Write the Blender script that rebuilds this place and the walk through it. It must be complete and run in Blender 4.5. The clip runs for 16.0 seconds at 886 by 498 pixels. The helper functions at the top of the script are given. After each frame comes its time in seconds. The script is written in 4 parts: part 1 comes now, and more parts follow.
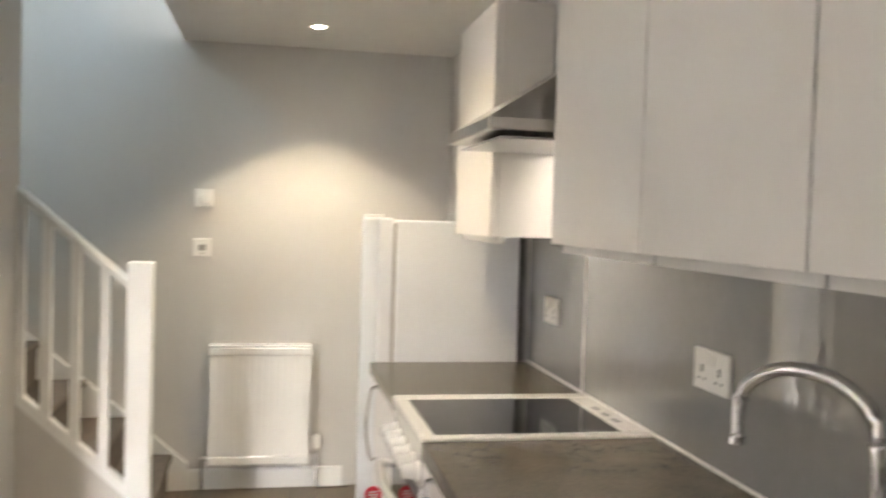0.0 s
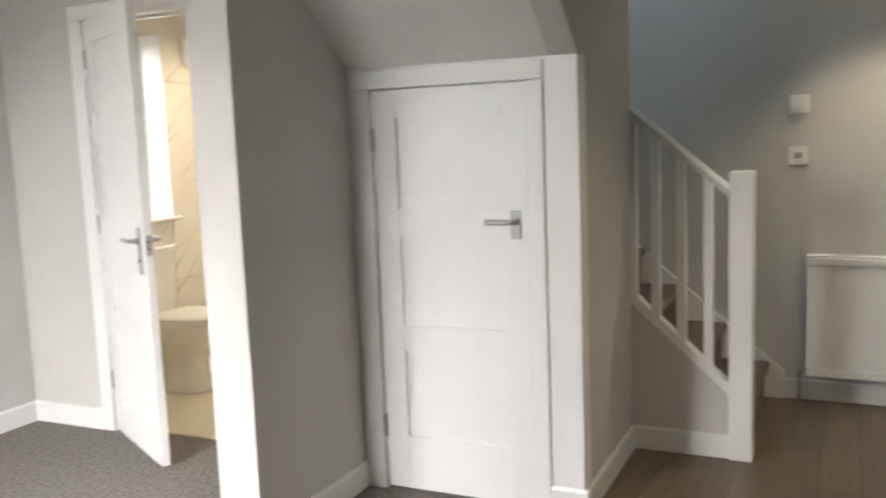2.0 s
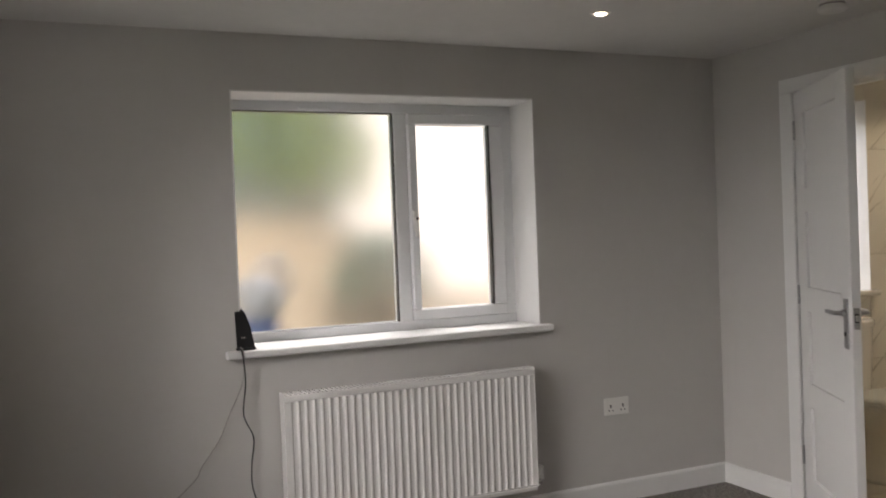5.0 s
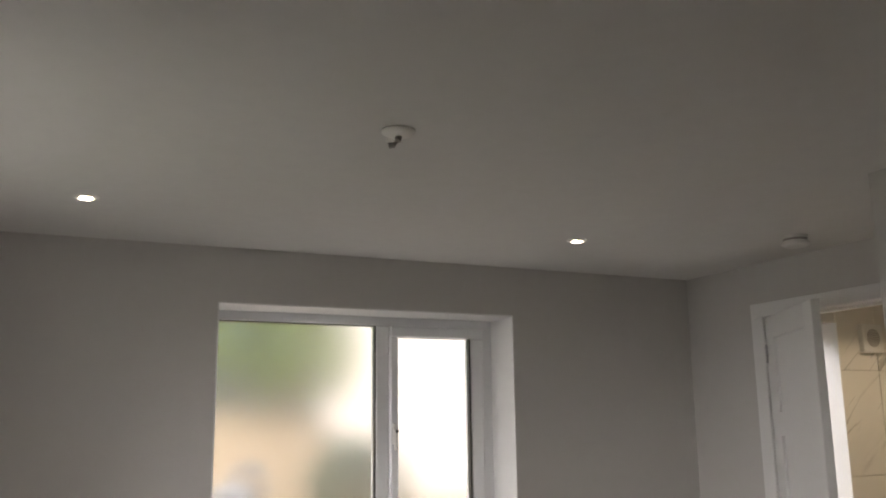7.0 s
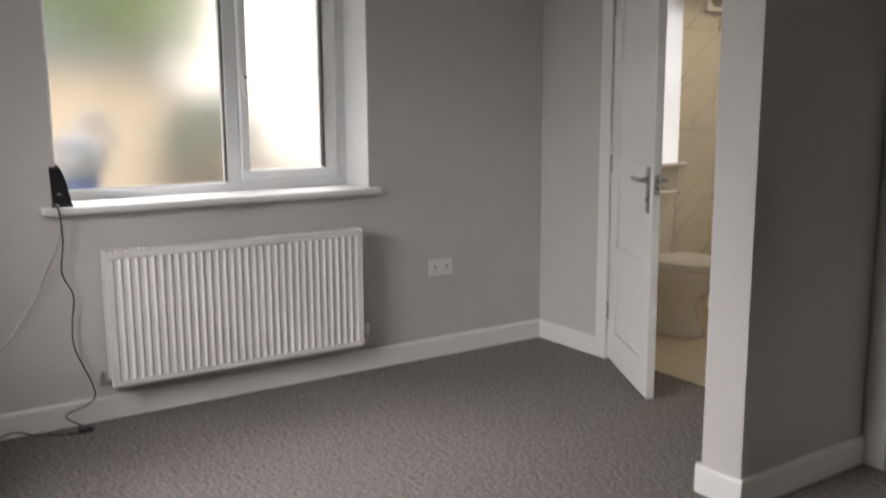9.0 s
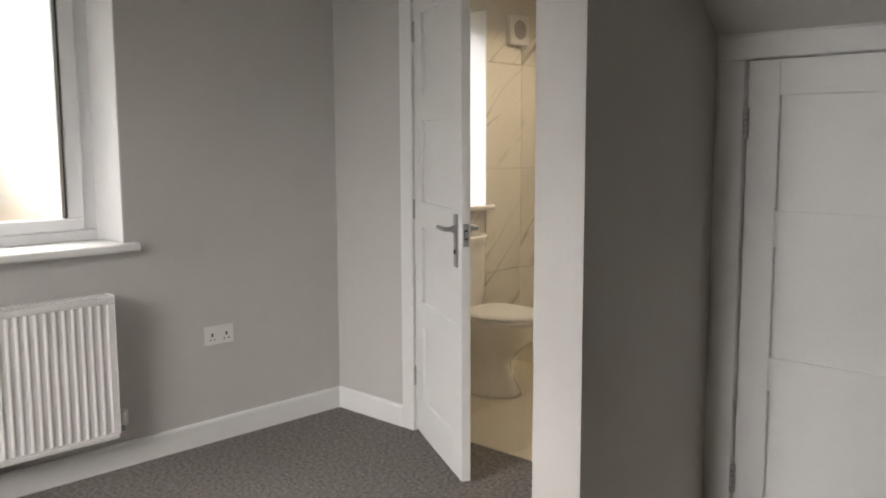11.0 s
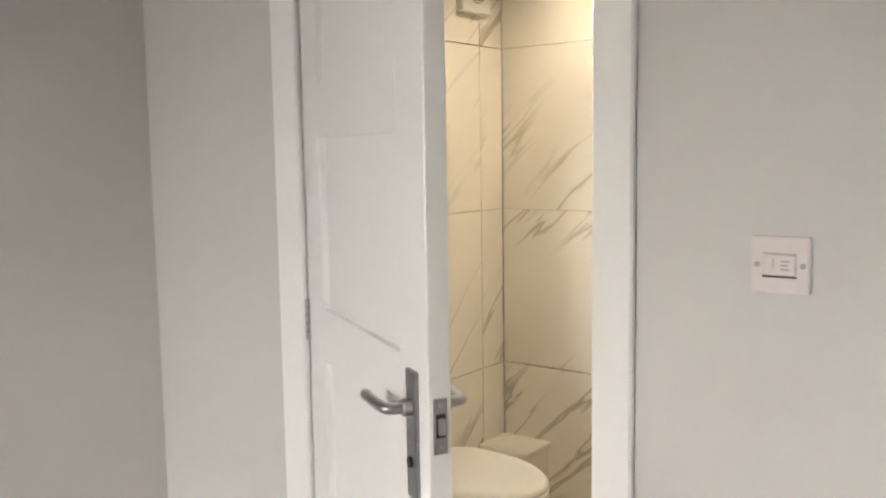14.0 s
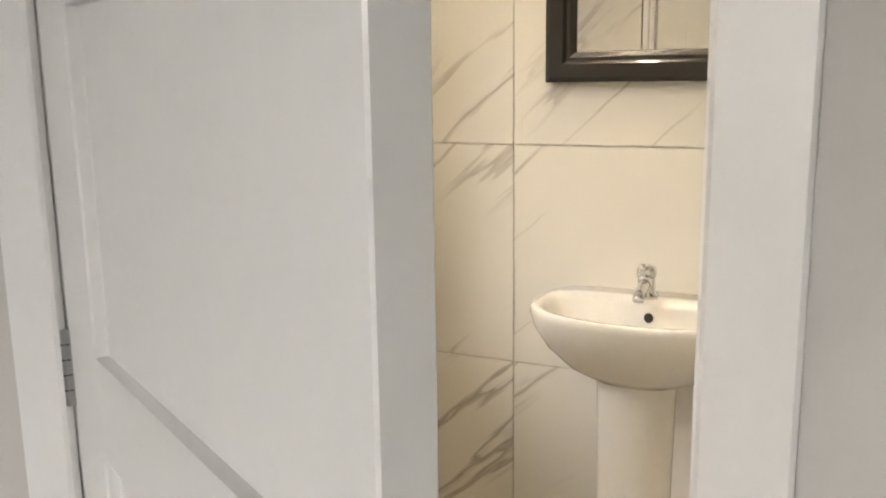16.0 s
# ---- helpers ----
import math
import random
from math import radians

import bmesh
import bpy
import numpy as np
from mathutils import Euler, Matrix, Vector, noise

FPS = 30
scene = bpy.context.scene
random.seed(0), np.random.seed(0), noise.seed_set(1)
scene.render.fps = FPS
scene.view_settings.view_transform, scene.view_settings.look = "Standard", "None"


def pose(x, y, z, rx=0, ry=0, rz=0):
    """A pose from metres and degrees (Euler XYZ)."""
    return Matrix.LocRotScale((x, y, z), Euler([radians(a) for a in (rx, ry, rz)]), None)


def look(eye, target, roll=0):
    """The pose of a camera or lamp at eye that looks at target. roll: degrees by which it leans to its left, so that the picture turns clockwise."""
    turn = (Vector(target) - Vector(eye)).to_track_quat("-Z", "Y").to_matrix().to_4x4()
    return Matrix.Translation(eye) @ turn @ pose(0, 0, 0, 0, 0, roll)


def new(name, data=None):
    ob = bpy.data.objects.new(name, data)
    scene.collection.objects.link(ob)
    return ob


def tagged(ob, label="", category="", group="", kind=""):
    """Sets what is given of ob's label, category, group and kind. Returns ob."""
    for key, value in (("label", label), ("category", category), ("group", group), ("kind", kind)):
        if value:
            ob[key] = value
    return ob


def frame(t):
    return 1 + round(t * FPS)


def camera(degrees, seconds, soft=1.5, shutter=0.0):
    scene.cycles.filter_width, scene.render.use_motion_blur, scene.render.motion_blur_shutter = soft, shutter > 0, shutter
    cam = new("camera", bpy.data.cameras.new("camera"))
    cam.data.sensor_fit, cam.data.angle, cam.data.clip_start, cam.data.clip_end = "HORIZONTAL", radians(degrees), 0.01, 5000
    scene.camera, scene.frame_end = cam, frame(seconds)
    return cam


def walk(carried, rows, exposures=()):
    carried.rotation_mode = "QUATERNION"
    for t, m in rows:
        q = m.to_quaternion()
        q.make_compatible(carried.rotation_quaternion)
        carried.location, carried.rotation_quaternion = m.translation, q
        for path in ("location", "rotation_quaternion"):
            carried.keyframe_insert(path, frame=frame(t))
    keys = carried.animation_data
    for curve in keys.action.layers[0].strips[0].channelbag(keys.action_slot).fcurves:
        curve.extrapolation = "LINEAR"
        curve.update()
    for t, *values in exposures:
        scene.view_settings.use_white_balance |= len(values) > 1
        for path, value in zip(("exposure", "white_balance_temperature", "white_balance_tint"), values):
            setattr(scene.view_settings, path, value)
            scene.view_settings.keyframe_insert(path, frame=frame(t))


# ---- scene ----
cam = camera(53.5, 16.0, soft=1.8, shutter=0.4)
PATH = [
    (0, (0.726, 0.128, 1.412), (1.104, 2.091, 1.342), 1.7),
    (0.5, (0.703, 0.113, 1.416), (0.702, 2.106, 1.253), -0.1),
    (0.9, (0.662, 0.09, 1.403), (0.397, 2.063, 1.211), -1.1),
    (1, (0.667, 0.079, 1.417), (0.347, 2.044, 1.222), -1.7),
    (1.5, (0.642, 0.044, 1.404), (0.064, 1.946, 1.187), -1.6),
    (2, (0.617, 0.024, 1.393), (-0.225, 1.82, 1.137), -2.2),
    (2.2, (0.597, 0.019, 1.387), (-0.343, 1.764, 1.124), -1.6),
    (2.5, (0.56, -0.008, 1.374), (-0.515, 1.656, 1.106), -0.9),
    (3, (0.51, -0.016, 1.346), (-0.747, 1.512, 1.054), 1.0),
    (3.5, (0.478, -0.058, 1.375), (-0.974, 1.29, 1.102), 0.1),
    (4, (0.461, -0.065, 1.377), (-1.24, 0.957, 1.131), -0.4),
    (6.3, (0.547, -0.099, 1.435), (-1.307, 0.632, 1.605), -0.1),
    (6.5, (0.554, -0.096, 1.454), (-1.282, 0.656, 1.701), -0.2),
    (7, (0.575, -0.094, 1.486), (-1.204, 0.731, 1.88), -0.7),
    (7.5, (0.576, -0.083, 1.496), (-1.174, 0.822, 1.841), -0.8),
    (8, (0.573, -0.065, 1.476), (-1.16, 0.923, 1.608), -0.6),
    (8.5, (0.57, -0.057, 1.408), (-1.137, 0.979, 1.298), -0.1),
    (9, (0.594, -0.052, 1.334), (-1.05, 1.039, 1.008), -0.3),
    (9.5, (0.596, -0.006, 1.288), (-0.966, 1.156, 0.829), -0.4),
    (10, (0.493, 0.065, 1.33), (-0.959, 1.374, 0.906), 0.3),
    (10.2, (0.435, 0.123, 1.323), (-0.989, 1.479, 0.96), -0.1),
    (12.3, (-0.388, 0.948, 1.372), (-1.714, 2.43, 1.162), -0.0),
    (12.5, (-0.479, 1.048, 1.375), (-1.788, 2.546, 1.166), -0.4),
    (13, (-0.734, 1.328, 1.381), (-2.043, 2.829, 1.197), -1.3),
    (13.5, (-1.009, 1.6, 1.384), (-2.308, 3.108, 1.187), -0.4),
    (14, (-1.286, 1.824, 1.383), (-2.494, 3.404, 1.169), -0.9),
    (14.5, (-1.498, 2.032, 1.375), (-2.639, 3.66, 1.149), -1.7),
    (15, (-1.666, 2.221, 1.373), (-2.723, 3.892, 1.073), -1.6),
    (15.5, (-1.804, 2.377, 1.377), (-2.729, 4.118, 1.04), -1.8),
    (16, (-1.874, 2.471, 1.347), (-2.723, 4.241, 0.965), -0.8),
]
walk(cam, [(t, look(eye, target, roll)) for t, eye, target, roll in PATH],
     exposures=[(0, 3.0, 7000, 15), (0.5, 2.6, 6950, 13), (1, 2.3, 6900, 13), (1.5, 2.0, 6900, 14), (2, 1.95, 6800, 13), (2.5, 1.75, 6800, 14), (3, 1.45, 6750, 14), (3.5, 0.8, 6800, 14), (4.2, 0.6, 6900, 15), (6.3, -0.35, 7200, 17), (6.5, -0.2, 7200, 17), (7, 0.4, 7100, 17), (7.5, 0.65, 7000, 17), (8, 0.5, 6900, 16), (9, 0.5, 6800, 15), (10.2, 0.55, 6900, 15), (12.3, 1.5, 7100, 14), (14, 1.5, 7050, 14), (15, 1.4, 7050, 14), (16, 1.25, 7050, 14)])

# ---- world, daylight and lamps ----
world = bpy.data.worlds.new("overcast_sky")
scene.world = world
world.use_nodes = True
wn = world.node_tree
sky = wn.nodes.new("ShaderNodeTexSky")
sky.sky_type, sky.sun_disc = "NISHITA", False
sky.sun_elevation, sky.sun_rotation = radians(45), radians(85)
sky.air_density, sky.dust_density = 1.0, 4.0
wn.links.new(sky.outputs[0], wn.nodes["Background"].inputs[0])
wn.nodes["Background"].inputs[1].default_value = 0.15
sky.sun_intensity = 1.0


def lamp(name, kind, m, energy, colour, **more):
    data = bpy.data.lights.new(name, kind)
    data.energy, data.color = energy, colour
    if kind == "AREA":
        data.shape, data.size, data.size_y = "RECTANGLE", more["size"], more["size_y"]
    if kind == "SPOT":
        data.spot_size, data.spot_blend, data.shadow_soft_size = radians(more["cone"]), more["blend"], more["soft"]
    if kind == "SUN":
        data.angle = radians(more["angle"])
    if kind == "POINT":
        data.shadow_soft_size = more["soft"]
    ob = new(name, data)
    ob.matrix_world = m
    return ob


WARM, DAY = (1.0, 0.87, 0.62), (0.97, 0.985, 1.0)
lamp("sun", "SUN", look((7, 0.6, 7), (0, 0, 0)), 4.8, (1, 0.97, 0.93), angle=25)
# sky light falling in through the side window and the front window
lamp("window_daylight", "AREA", look((-5.2, 1.6, 3.6), (-1.6, 1.2, 0.5)), 110, DAY, size=2.6, size_y=1.6)
lamp("front_window_daylight", "AREA", look((-1.75, -2.6, 2.65), (-1.85, 1.4, 0.3)), 210, DAY, size=3.0, size_y=1.5)
# added lamp inside the closed upper stairwell for bluish light from upstairs; no window there
lamp("landing_daylight_fill", "AREA", look((-2.0, 4.2, 3.9), (0.3, 4.5, 2.2)), 9, (0.66, 0.9, 1.0), size=0.9, size_y=0.8)


# ---- materials ----
def mat(name, colour, rough=0.5, metal=0.0, second=None, scale=6.0, amount=0.5, bump=0.0, bump_scale=120.0, coat=0.0, stretch=None, vary=0.0):
    """Paint-like surface: colour broken by a wide and a fine noise, with fine relief."""
    m = bpy.data.materials.new(name)
    m.use_nodes = True
    t = m.node_tree
    b = t.nodes["Principled BSDF"]
    b.inputs["Roughness"].default_value, b.inputs["Metallic"].default_value = rough, metal
    b.inputs["Coat Weight"].default_value = coat
    co = t.nodes.new("ShaderNodeTexCoord").outputs["Object"]
    if stretch:
        mp = t.nodes.new("ShaderNodeMapping")
        mp.inputs["Scale"].default_value = stretch
        t.links.new(co, mp.inputs[0])
        co = mp.outputs[0]
    second = second or tuple(c * 0.93 for c in colour)
    wide, fine = t.nodes.new("ShaderNodeTexNoise"), t.nodes.new("ShaderNodeTexNoise")
    wide.inputs["Scale"].default_value, fine.inputs["Scale"].default_value = scale, scale * 14
    wide.inputs["Detail"].default_value = 5
    both = t.nodes.new("ShaderNodeMath")
    both.operation = "MULTIPLY_ADD"
    both.inputs[1].default_value = 0.45
    t.links.new(fine.outputs[0], both.inputs[0])
    half = t.nodes.new("ShaderNodeMath")
    half.operation = "MULTIPLY"
    half.inputs[1].default_value = 0.55
    t.links.new(wide.outputs[0], half.inputs[0])
    t.links.new(half.outputs[0], both.inputs[2])
    ramp = t.nodes.new("ShaderNodeValToRGB")
    ramp.color_ramp.elements[0].position, ramp.color_ramp.elements[1].position = 0.5 - amount / 2, 0.5 + amount / 2
    ramp.color_ramp.elements[0].color, ramp.color_ramp.elements[1].color = (*second, 1), (*colour, 1)
    for n in (wide, fine):
        t.links.new(co, n.inputs["Vector"])
    t.links.new(both.outputs[0], ramp.inputs[0])
    out = ramp.outputs[0]
    if vary:
        info, hue, rng = t.nodes.new("ShaderNodeObjectInfo"), t.nodes.new("ShaderNodeHueSaturation"), t.nodes.new("ShaderNodeMapRange")
        rng.inputs[3].default_value, rng.inputs[4].default_value = 1 - vary, 1 + vary
        t.links.new(info.outputs["Random"], rng.inputs[0])
        t.links.new(rng.outputs[0], hue.inputs["Value"])
        t.links.new(out, hue.inputs["Color"])
        out = hue.outputs[0]
    t.links.new(out, b.inputs["Base Color"])
    if bump:
        bn, bu = t.nodes.new("ShaderNodeTexNoise"), t.nodes.new("ShaderNodeBump")
        bn.inputs["Scale"].default_value, bn.inputs["Detail"].default_value = bump_scale, 3
        bu.inputs["Strength"].default_value, bu.inputs["Distance"].default_value = bump, 0.004
        t.links.new(co, bn.inputs["Vector"])
        t.links.new(bn.outputs[0], bu.inputs["Height"])
        t.links.new(bu.outputs[0], b.inputs["Normal"])
    return m


def marble(name, base, vein):
    """Glazed marble-look tile: pale body with straight broken diagonal veins; each tile takes its own stretch of the pattern."""
    m = bpy.data.materials.new(name)
    m.use_nodes = True
    t = m.node_tree
    b = t.nodes["Principled BSDF"]
    b.inputs["Roughness"].default_value = 0.16

    def node(kind):
        return t.nodes.new("ShaderNode" + kind)

    def dot(vec, axis):
        n = node("VectorMath")
        n.operation = "DOT_PRODUCT"
        n.inputs[1].default_value = axis
        t.links.new(vec, n.inputs[0])
        return n.outputs["Value"]

    def calc(op, a, c):
        n = node("Math")
        n.operation = op
        for k, v in enumerate((a, c)):
            if isinstance(v, (int, float)):
                n.inputs[k].default_value = v
            else:
                t.links.new(v, n.inputs[k])
        return n.outputs[0]

    pos, rand = node("NewGeometry").outputs["Position"], node("ObjectInfo").outputs["Random"]
    along, across = dot(pos, (0.74, 0.74, 0.67)), dot(pos, (-0.67, -0.67, 0.74))

    def streaks(fa, fc, shift, detail, rough):
        v = node("CombineXYZ")
        t.links.new(calc("MULTIPLY", along, fa), v.inputs[0])
        t.links.new(calc("MULTIPLY", across, fc), v.inputs[1])
        t.links.new(calc("ADD", calc("MULTIPLY", rand, 31.0), shift), v.inputs[2])
        n = node("TexNoise")
        n.inputs["Scale"].default_value, n.inputs["Detail"].default_value, n.inputs["Roughness"].default_value = 1.0, detail, rough
        t.links.new(v.outputs[0], n.inputs["Vector"])
        return n.outputs[0]

    def band(src, stops):
        r = node("ValToRGB")
        e = r.color_ramp.elements
        e[0].position, e[0].color = stops[0][0], (*[stops[0][1]] * 3, 1)
        e[1].position, e[1].color = stops[-1][0], (*[stops[-1][1]] * 3, 1)
        for p, v in stops[1:-1]:
            e.new(p).color = (v, v, v, 1)
        t.links.new(src, r.inputs[0])
        return r.outputs[0]

    thin = band(streaks(0.95, 7.0, 0.0, 4, 0.5), ((0.465, 0), (0.492, 0.75), (0.503, 1.0), (0.512, 0.25), (0.535, 0)))
    smear = band(streaks(1.1, 5.0, 4.0, 5, 0.58), ((0.60, 0), (0.68, 0.55), (0.80, 0.7)))
    gate = band(streaks(1.1, 2.6, 9.0, 2, 0.5), ((0.48, 0), (0.62, 1)))
    cloud = band(streaks(1.2, 2.2, 14.0, 3, 0.5), ((0.45, 0), (0.75, 0.16)))
    total = calc("MAXIMUM", calc("MULTIPLY", thin, gate), calc("MULTIPLY", smear, gate))
    total = calc("MAXIMUM", total, cloud)
    mix = node("Mix")
    mix.data_type = "RGBA"
    mix.inputs[6].default_value, mix.inputs[7].default_value = (*base, 1), (*vein, 1)
    t.links.new(total, mix.inputs[0])
    t.links.new(mix.outputs[2], b.inputs["Base Color"])
    return m


def planks(name, a, b_, c):
    """Wood-look vinyl: grain along y, each board a little different."""
    m = mat(name, a, 0.42, second=b_, scale=3.0, amount=0.5, stretch=(9, 0.8, 1), vary=0.16, bump=0.05, bump_scale=60)
    return m


def glow(name, colour, strength):
    m = bpy.data.materials.new(name)
    m.use_nodes = True
    b = m.node_tree.nodes["Principled BSDF"]
    b.inputs["Base Color"].default_value = (*colour, 1)
    b.inputs["Emission Color"].default_value = (*colour, 1)
    b.inputs["Emission Strength"].default_value = strength
    return m


def glass(name, rough, tint=(1, 1, 1)):
    m = bpy.data.materials.new(name)
    m.use_nodes = True
    b = m.node_tree.nodes["Principled BSDF"]
    b.inputs["Base Color"].default_value = (*tint, 1)
    b.inputs["Transmission Weight"].default_value, b.inputs["Roughness"].default_value, b.inputs["IOR"].default_value = 1, rough, 1.45
    return m


WALL = mat("wall_paint", (0.57, 0.555, 0.535), 0.85, second=(0.55, 0.535, 0.515), scale=1.3, bump=0.08, bump_scale=260)
CEIL = mat("ceiling_paint", (0.72, 0.71, 0.69), 0.9, scale=1.1, bump=0.06, bump_scale=200)
WHITE = mat("white_gloss_paint", (0.80, 0.80, 0.79), 0.38, second=(0.77, 0.77, 0.76), scale=4, bump=0.04, bump_scale=90)
UPVC = mat("white_upvc", (0.84, 0.85, 0.86), 0.3, scale=5)
CARPET = mat("carpet_pile", (0.27, 0.248, 0.228), 0.95, second=(0.07, 0.062, 0.056), scale=62, amount=0.20, bump=0.35, bump_scale=170)
for n in CARPET.node_tree.nodes:
    if n.bl_idname == "ShaderNodeTexNoise":
        n.inputs["Detail"].default_value, n.inputs["Roughness"].default_value = 4, 0.62
STAIRC = mat("stair_carpet", (0.20, 0.165, 0.135), 0.95, second=(0.11, 0.09, 0.075), scale=22, amount=0.5, bump=0.8, bump_scale=260)
VINYL = planks("vinyl_plank", (0.185, 0.14, 0.095), (0.085, 0.064, 0.044), None)
SUB = mat("subfloor_joint", (0.06, 0.045, 0.035), 0.9)
WORKTOP = mat("laminate_worktop", (0.155, 0.135, 0.105), 0.26, second=(0.088, 0.078, 0.06), scale=9, amount=0.45, bump=0.05)
GLOSS = mat("gloss_cabinet_front", (0.74, 0.72, 0.69), 0.3, second=(0.725, 0.705, 0.675), scale=2, coat=0.08)
CARCASS = mat("cabinet_carcass", (0.62, 0.61, 0.59), 0.4)
SPLASH = mat("grey_glass_splashback", (0.37, 0.37, 0.366), 0.03, 0.2, second=(0.32, 0.318, 0.312), scale=2, coat=1.0)
SPLASH.node_tree.nodes["Principled BSDF"].inputs["Specular IOR Level"].default_value = 1.0
STEEL = mat("brushed_steel", (0.55, 0.54, 0.53), 0.32, 1.0, scale=8, stretch=(1, 30, 1))
CHROME = mat("chrome", (0.78, 0.78, 0.79), 0.08, 1.0, scale=5)
SATIN = mat("satin_chrome", (0.46, 0.46, 0.47), 0.3, 1.0, scale=9)
ENAMEL = mat("white_enamel", (0.82, 0.81, 0.79), 0.2, scale=5, coat=0.3)
FRIDGEW = mat("fridge_white", (0.78, 0.80, 0.82), 0.35, scale=6, bump=0.05, bump_scale=300)
BLACKG = mat("black_glass", (0.012, 0.012, 0.014), 0.07, scale=5)
BLACKP = mat("black_plastic", (0.02, 0.02, 0.022), 0.35, scale=8)
DARK = mat("dark_void", (0.03, 0.03, 0.03), 0.8)
RED = mat("red_sticker", (0.72, 0.03, 0.06), 0.5, scale=9)
PLAST = mat("white_plastic", (0.80, 0.79, 0.76), 0.35, scale=9)
PINKP = mat("switch_plastic", (0.66, 0.60, 0.585), 0.35, scale=9)
GREYP = mat("grey_plastic", (0.36, 0.34, 0.32), 0.5, scale=9)
CERAMIC = mat("white_ceramic", (0.84, 0.81, 0.76), 0.1, scale=4, coat=0.5)
TILE = marble("marble_tile", (0.80, 0.765, 0.70), (0.43, 0.39, 0.34))
FTILE = mat("floor_tile", (0.70, 0.64, 0.53), 0.3, second=(0.62, 0.56, 0.45), scale=3, amount=0.6)
GROUT = mat("grout", (0.66, 0.61, 0.53), 0.9)
FRAMEB = mat("black_mirror_frame", (0.02, 0.018, 0.016), 0.32, scale=9, coat=0.2)
MIRROR = mat("mirror_glass", (0.92, 0.92, 0.92), 0.01, 1.0, scale=3)
CLEAR = glass("clear_glass", 0.0)
FROST = glass("obscure_glass", 0.24, (0.97, 0.985, 0.97))
LAMPG = glow("lamp_lens", (1.0, 0.93, 0.8), 14.0)
EARTH = mat("bank_earth", (0.36, 0.295, 0.215), 0.95, second=(0.27, 0.22, 0.16), scale=1.6, amount=0.5, bump=0.6, bump_scale=14)
GRASS = mat("grass", (0.12, 0.16, 0.05), 0.9, second=(0.07, 0.09, 0.03), scale=3, bump=0.6, bump_scale=40)
LEAF = mat("leaf_green", (0.21, 0.29, 0.07), 0.6, second=(0.11, 0.16, 0.035), scale=5)
LEAFB = mat("leaf_bluegreen", (0.20, 0.27, 0.21), 0.6, second=(0.12, 0.17, 0.13), scale=5)
BARK = mat("bark", (0.16, 0.11, 0.07), 0.9, bump=0.6, bump_scale=30)
RENDER = mat("white_render", (0.72, 0.72, 0.71), 0.9, scale=2, bump=0.3, bump_scale=60)
BLUE = mat("blue_plastic", (0.06, 0.16, 0.45), 0.4, scale=7)
BAG = mat("clear_bag", (0.58, 0.60, 0.62), 0.25, scale=7)


# ---- mesh helpers ----
def put(name, bm, material, parent=None, label="", smooth=False):
    me = bpy.data.meshes.new(name)
    bmesh.ops.recalc_face_normals(bm, faces=bm.faces)
    if smooth:
        for f in bm.faces:
            f.smooth = True
    bm.to_mesh(me)
    bm.free()
    me.materials.append(material)
    ob = new(name, me)
    ob.parent = parent
    if label:
        tagged(ob, label)
    return ob


part = put


def struct(name, bm, material, label, category):
    return tagged(put(name, bm, material), label, category, kind="structure")


def thing(name, at, label, category, group=""):
    ob = new(name)
    ob.location = at
    ob.empty_display_size = 0.05
    return tagged(ob, label, category, group)


def box(x0, y0, z0, x1, y1, z1, bevel=0.0, bm=None, seg=1):
    bm = bm or bmesh.new()
    made = bmesh.ops.create_cube(bm, size=1)["verts"]
    for v in made:
        v.co = ((x0 + x1) / 2 + v.co.x * (x1 - x0), (y0 + y1) / 2 + v.co.y * (y1 - y0), (z0 + z1) / 2 + v.co.z * (z1 - z0))
    if bevel:
        edges = list({e for v in made for e in v.link_edges})
        bmesh.ops.bevel(bm, geom=edges, offset=bevel, segments=seg, affect="EDGES", profile=0.5)
    return bm


def prism(points, axis, a, b, bm=None):
    """A flat outline pushed along an axis from a to b; the outline's two numbers are the other axes in order."""
    bm = bm or bmesh.new()
    def place(u, v, w):
        return {"x": (w, u, v), "y": (u, w, v), "z": (u, v, w)}[axis]
    lo = [bm.verts.new(place(u, v, a)) for u, v in points]
    hi = [bm.verts.new(place(u, v, b)) for u, v in points]
    n = len(points)
    bm.faces.new(lo)
    bm.faces.new(hi[::-1])
    for i in range(n):
        bm.faces.new((lo[i], hi[i], hi[(i + 1) % n], lo[(i + 1) % n]))
    return bm


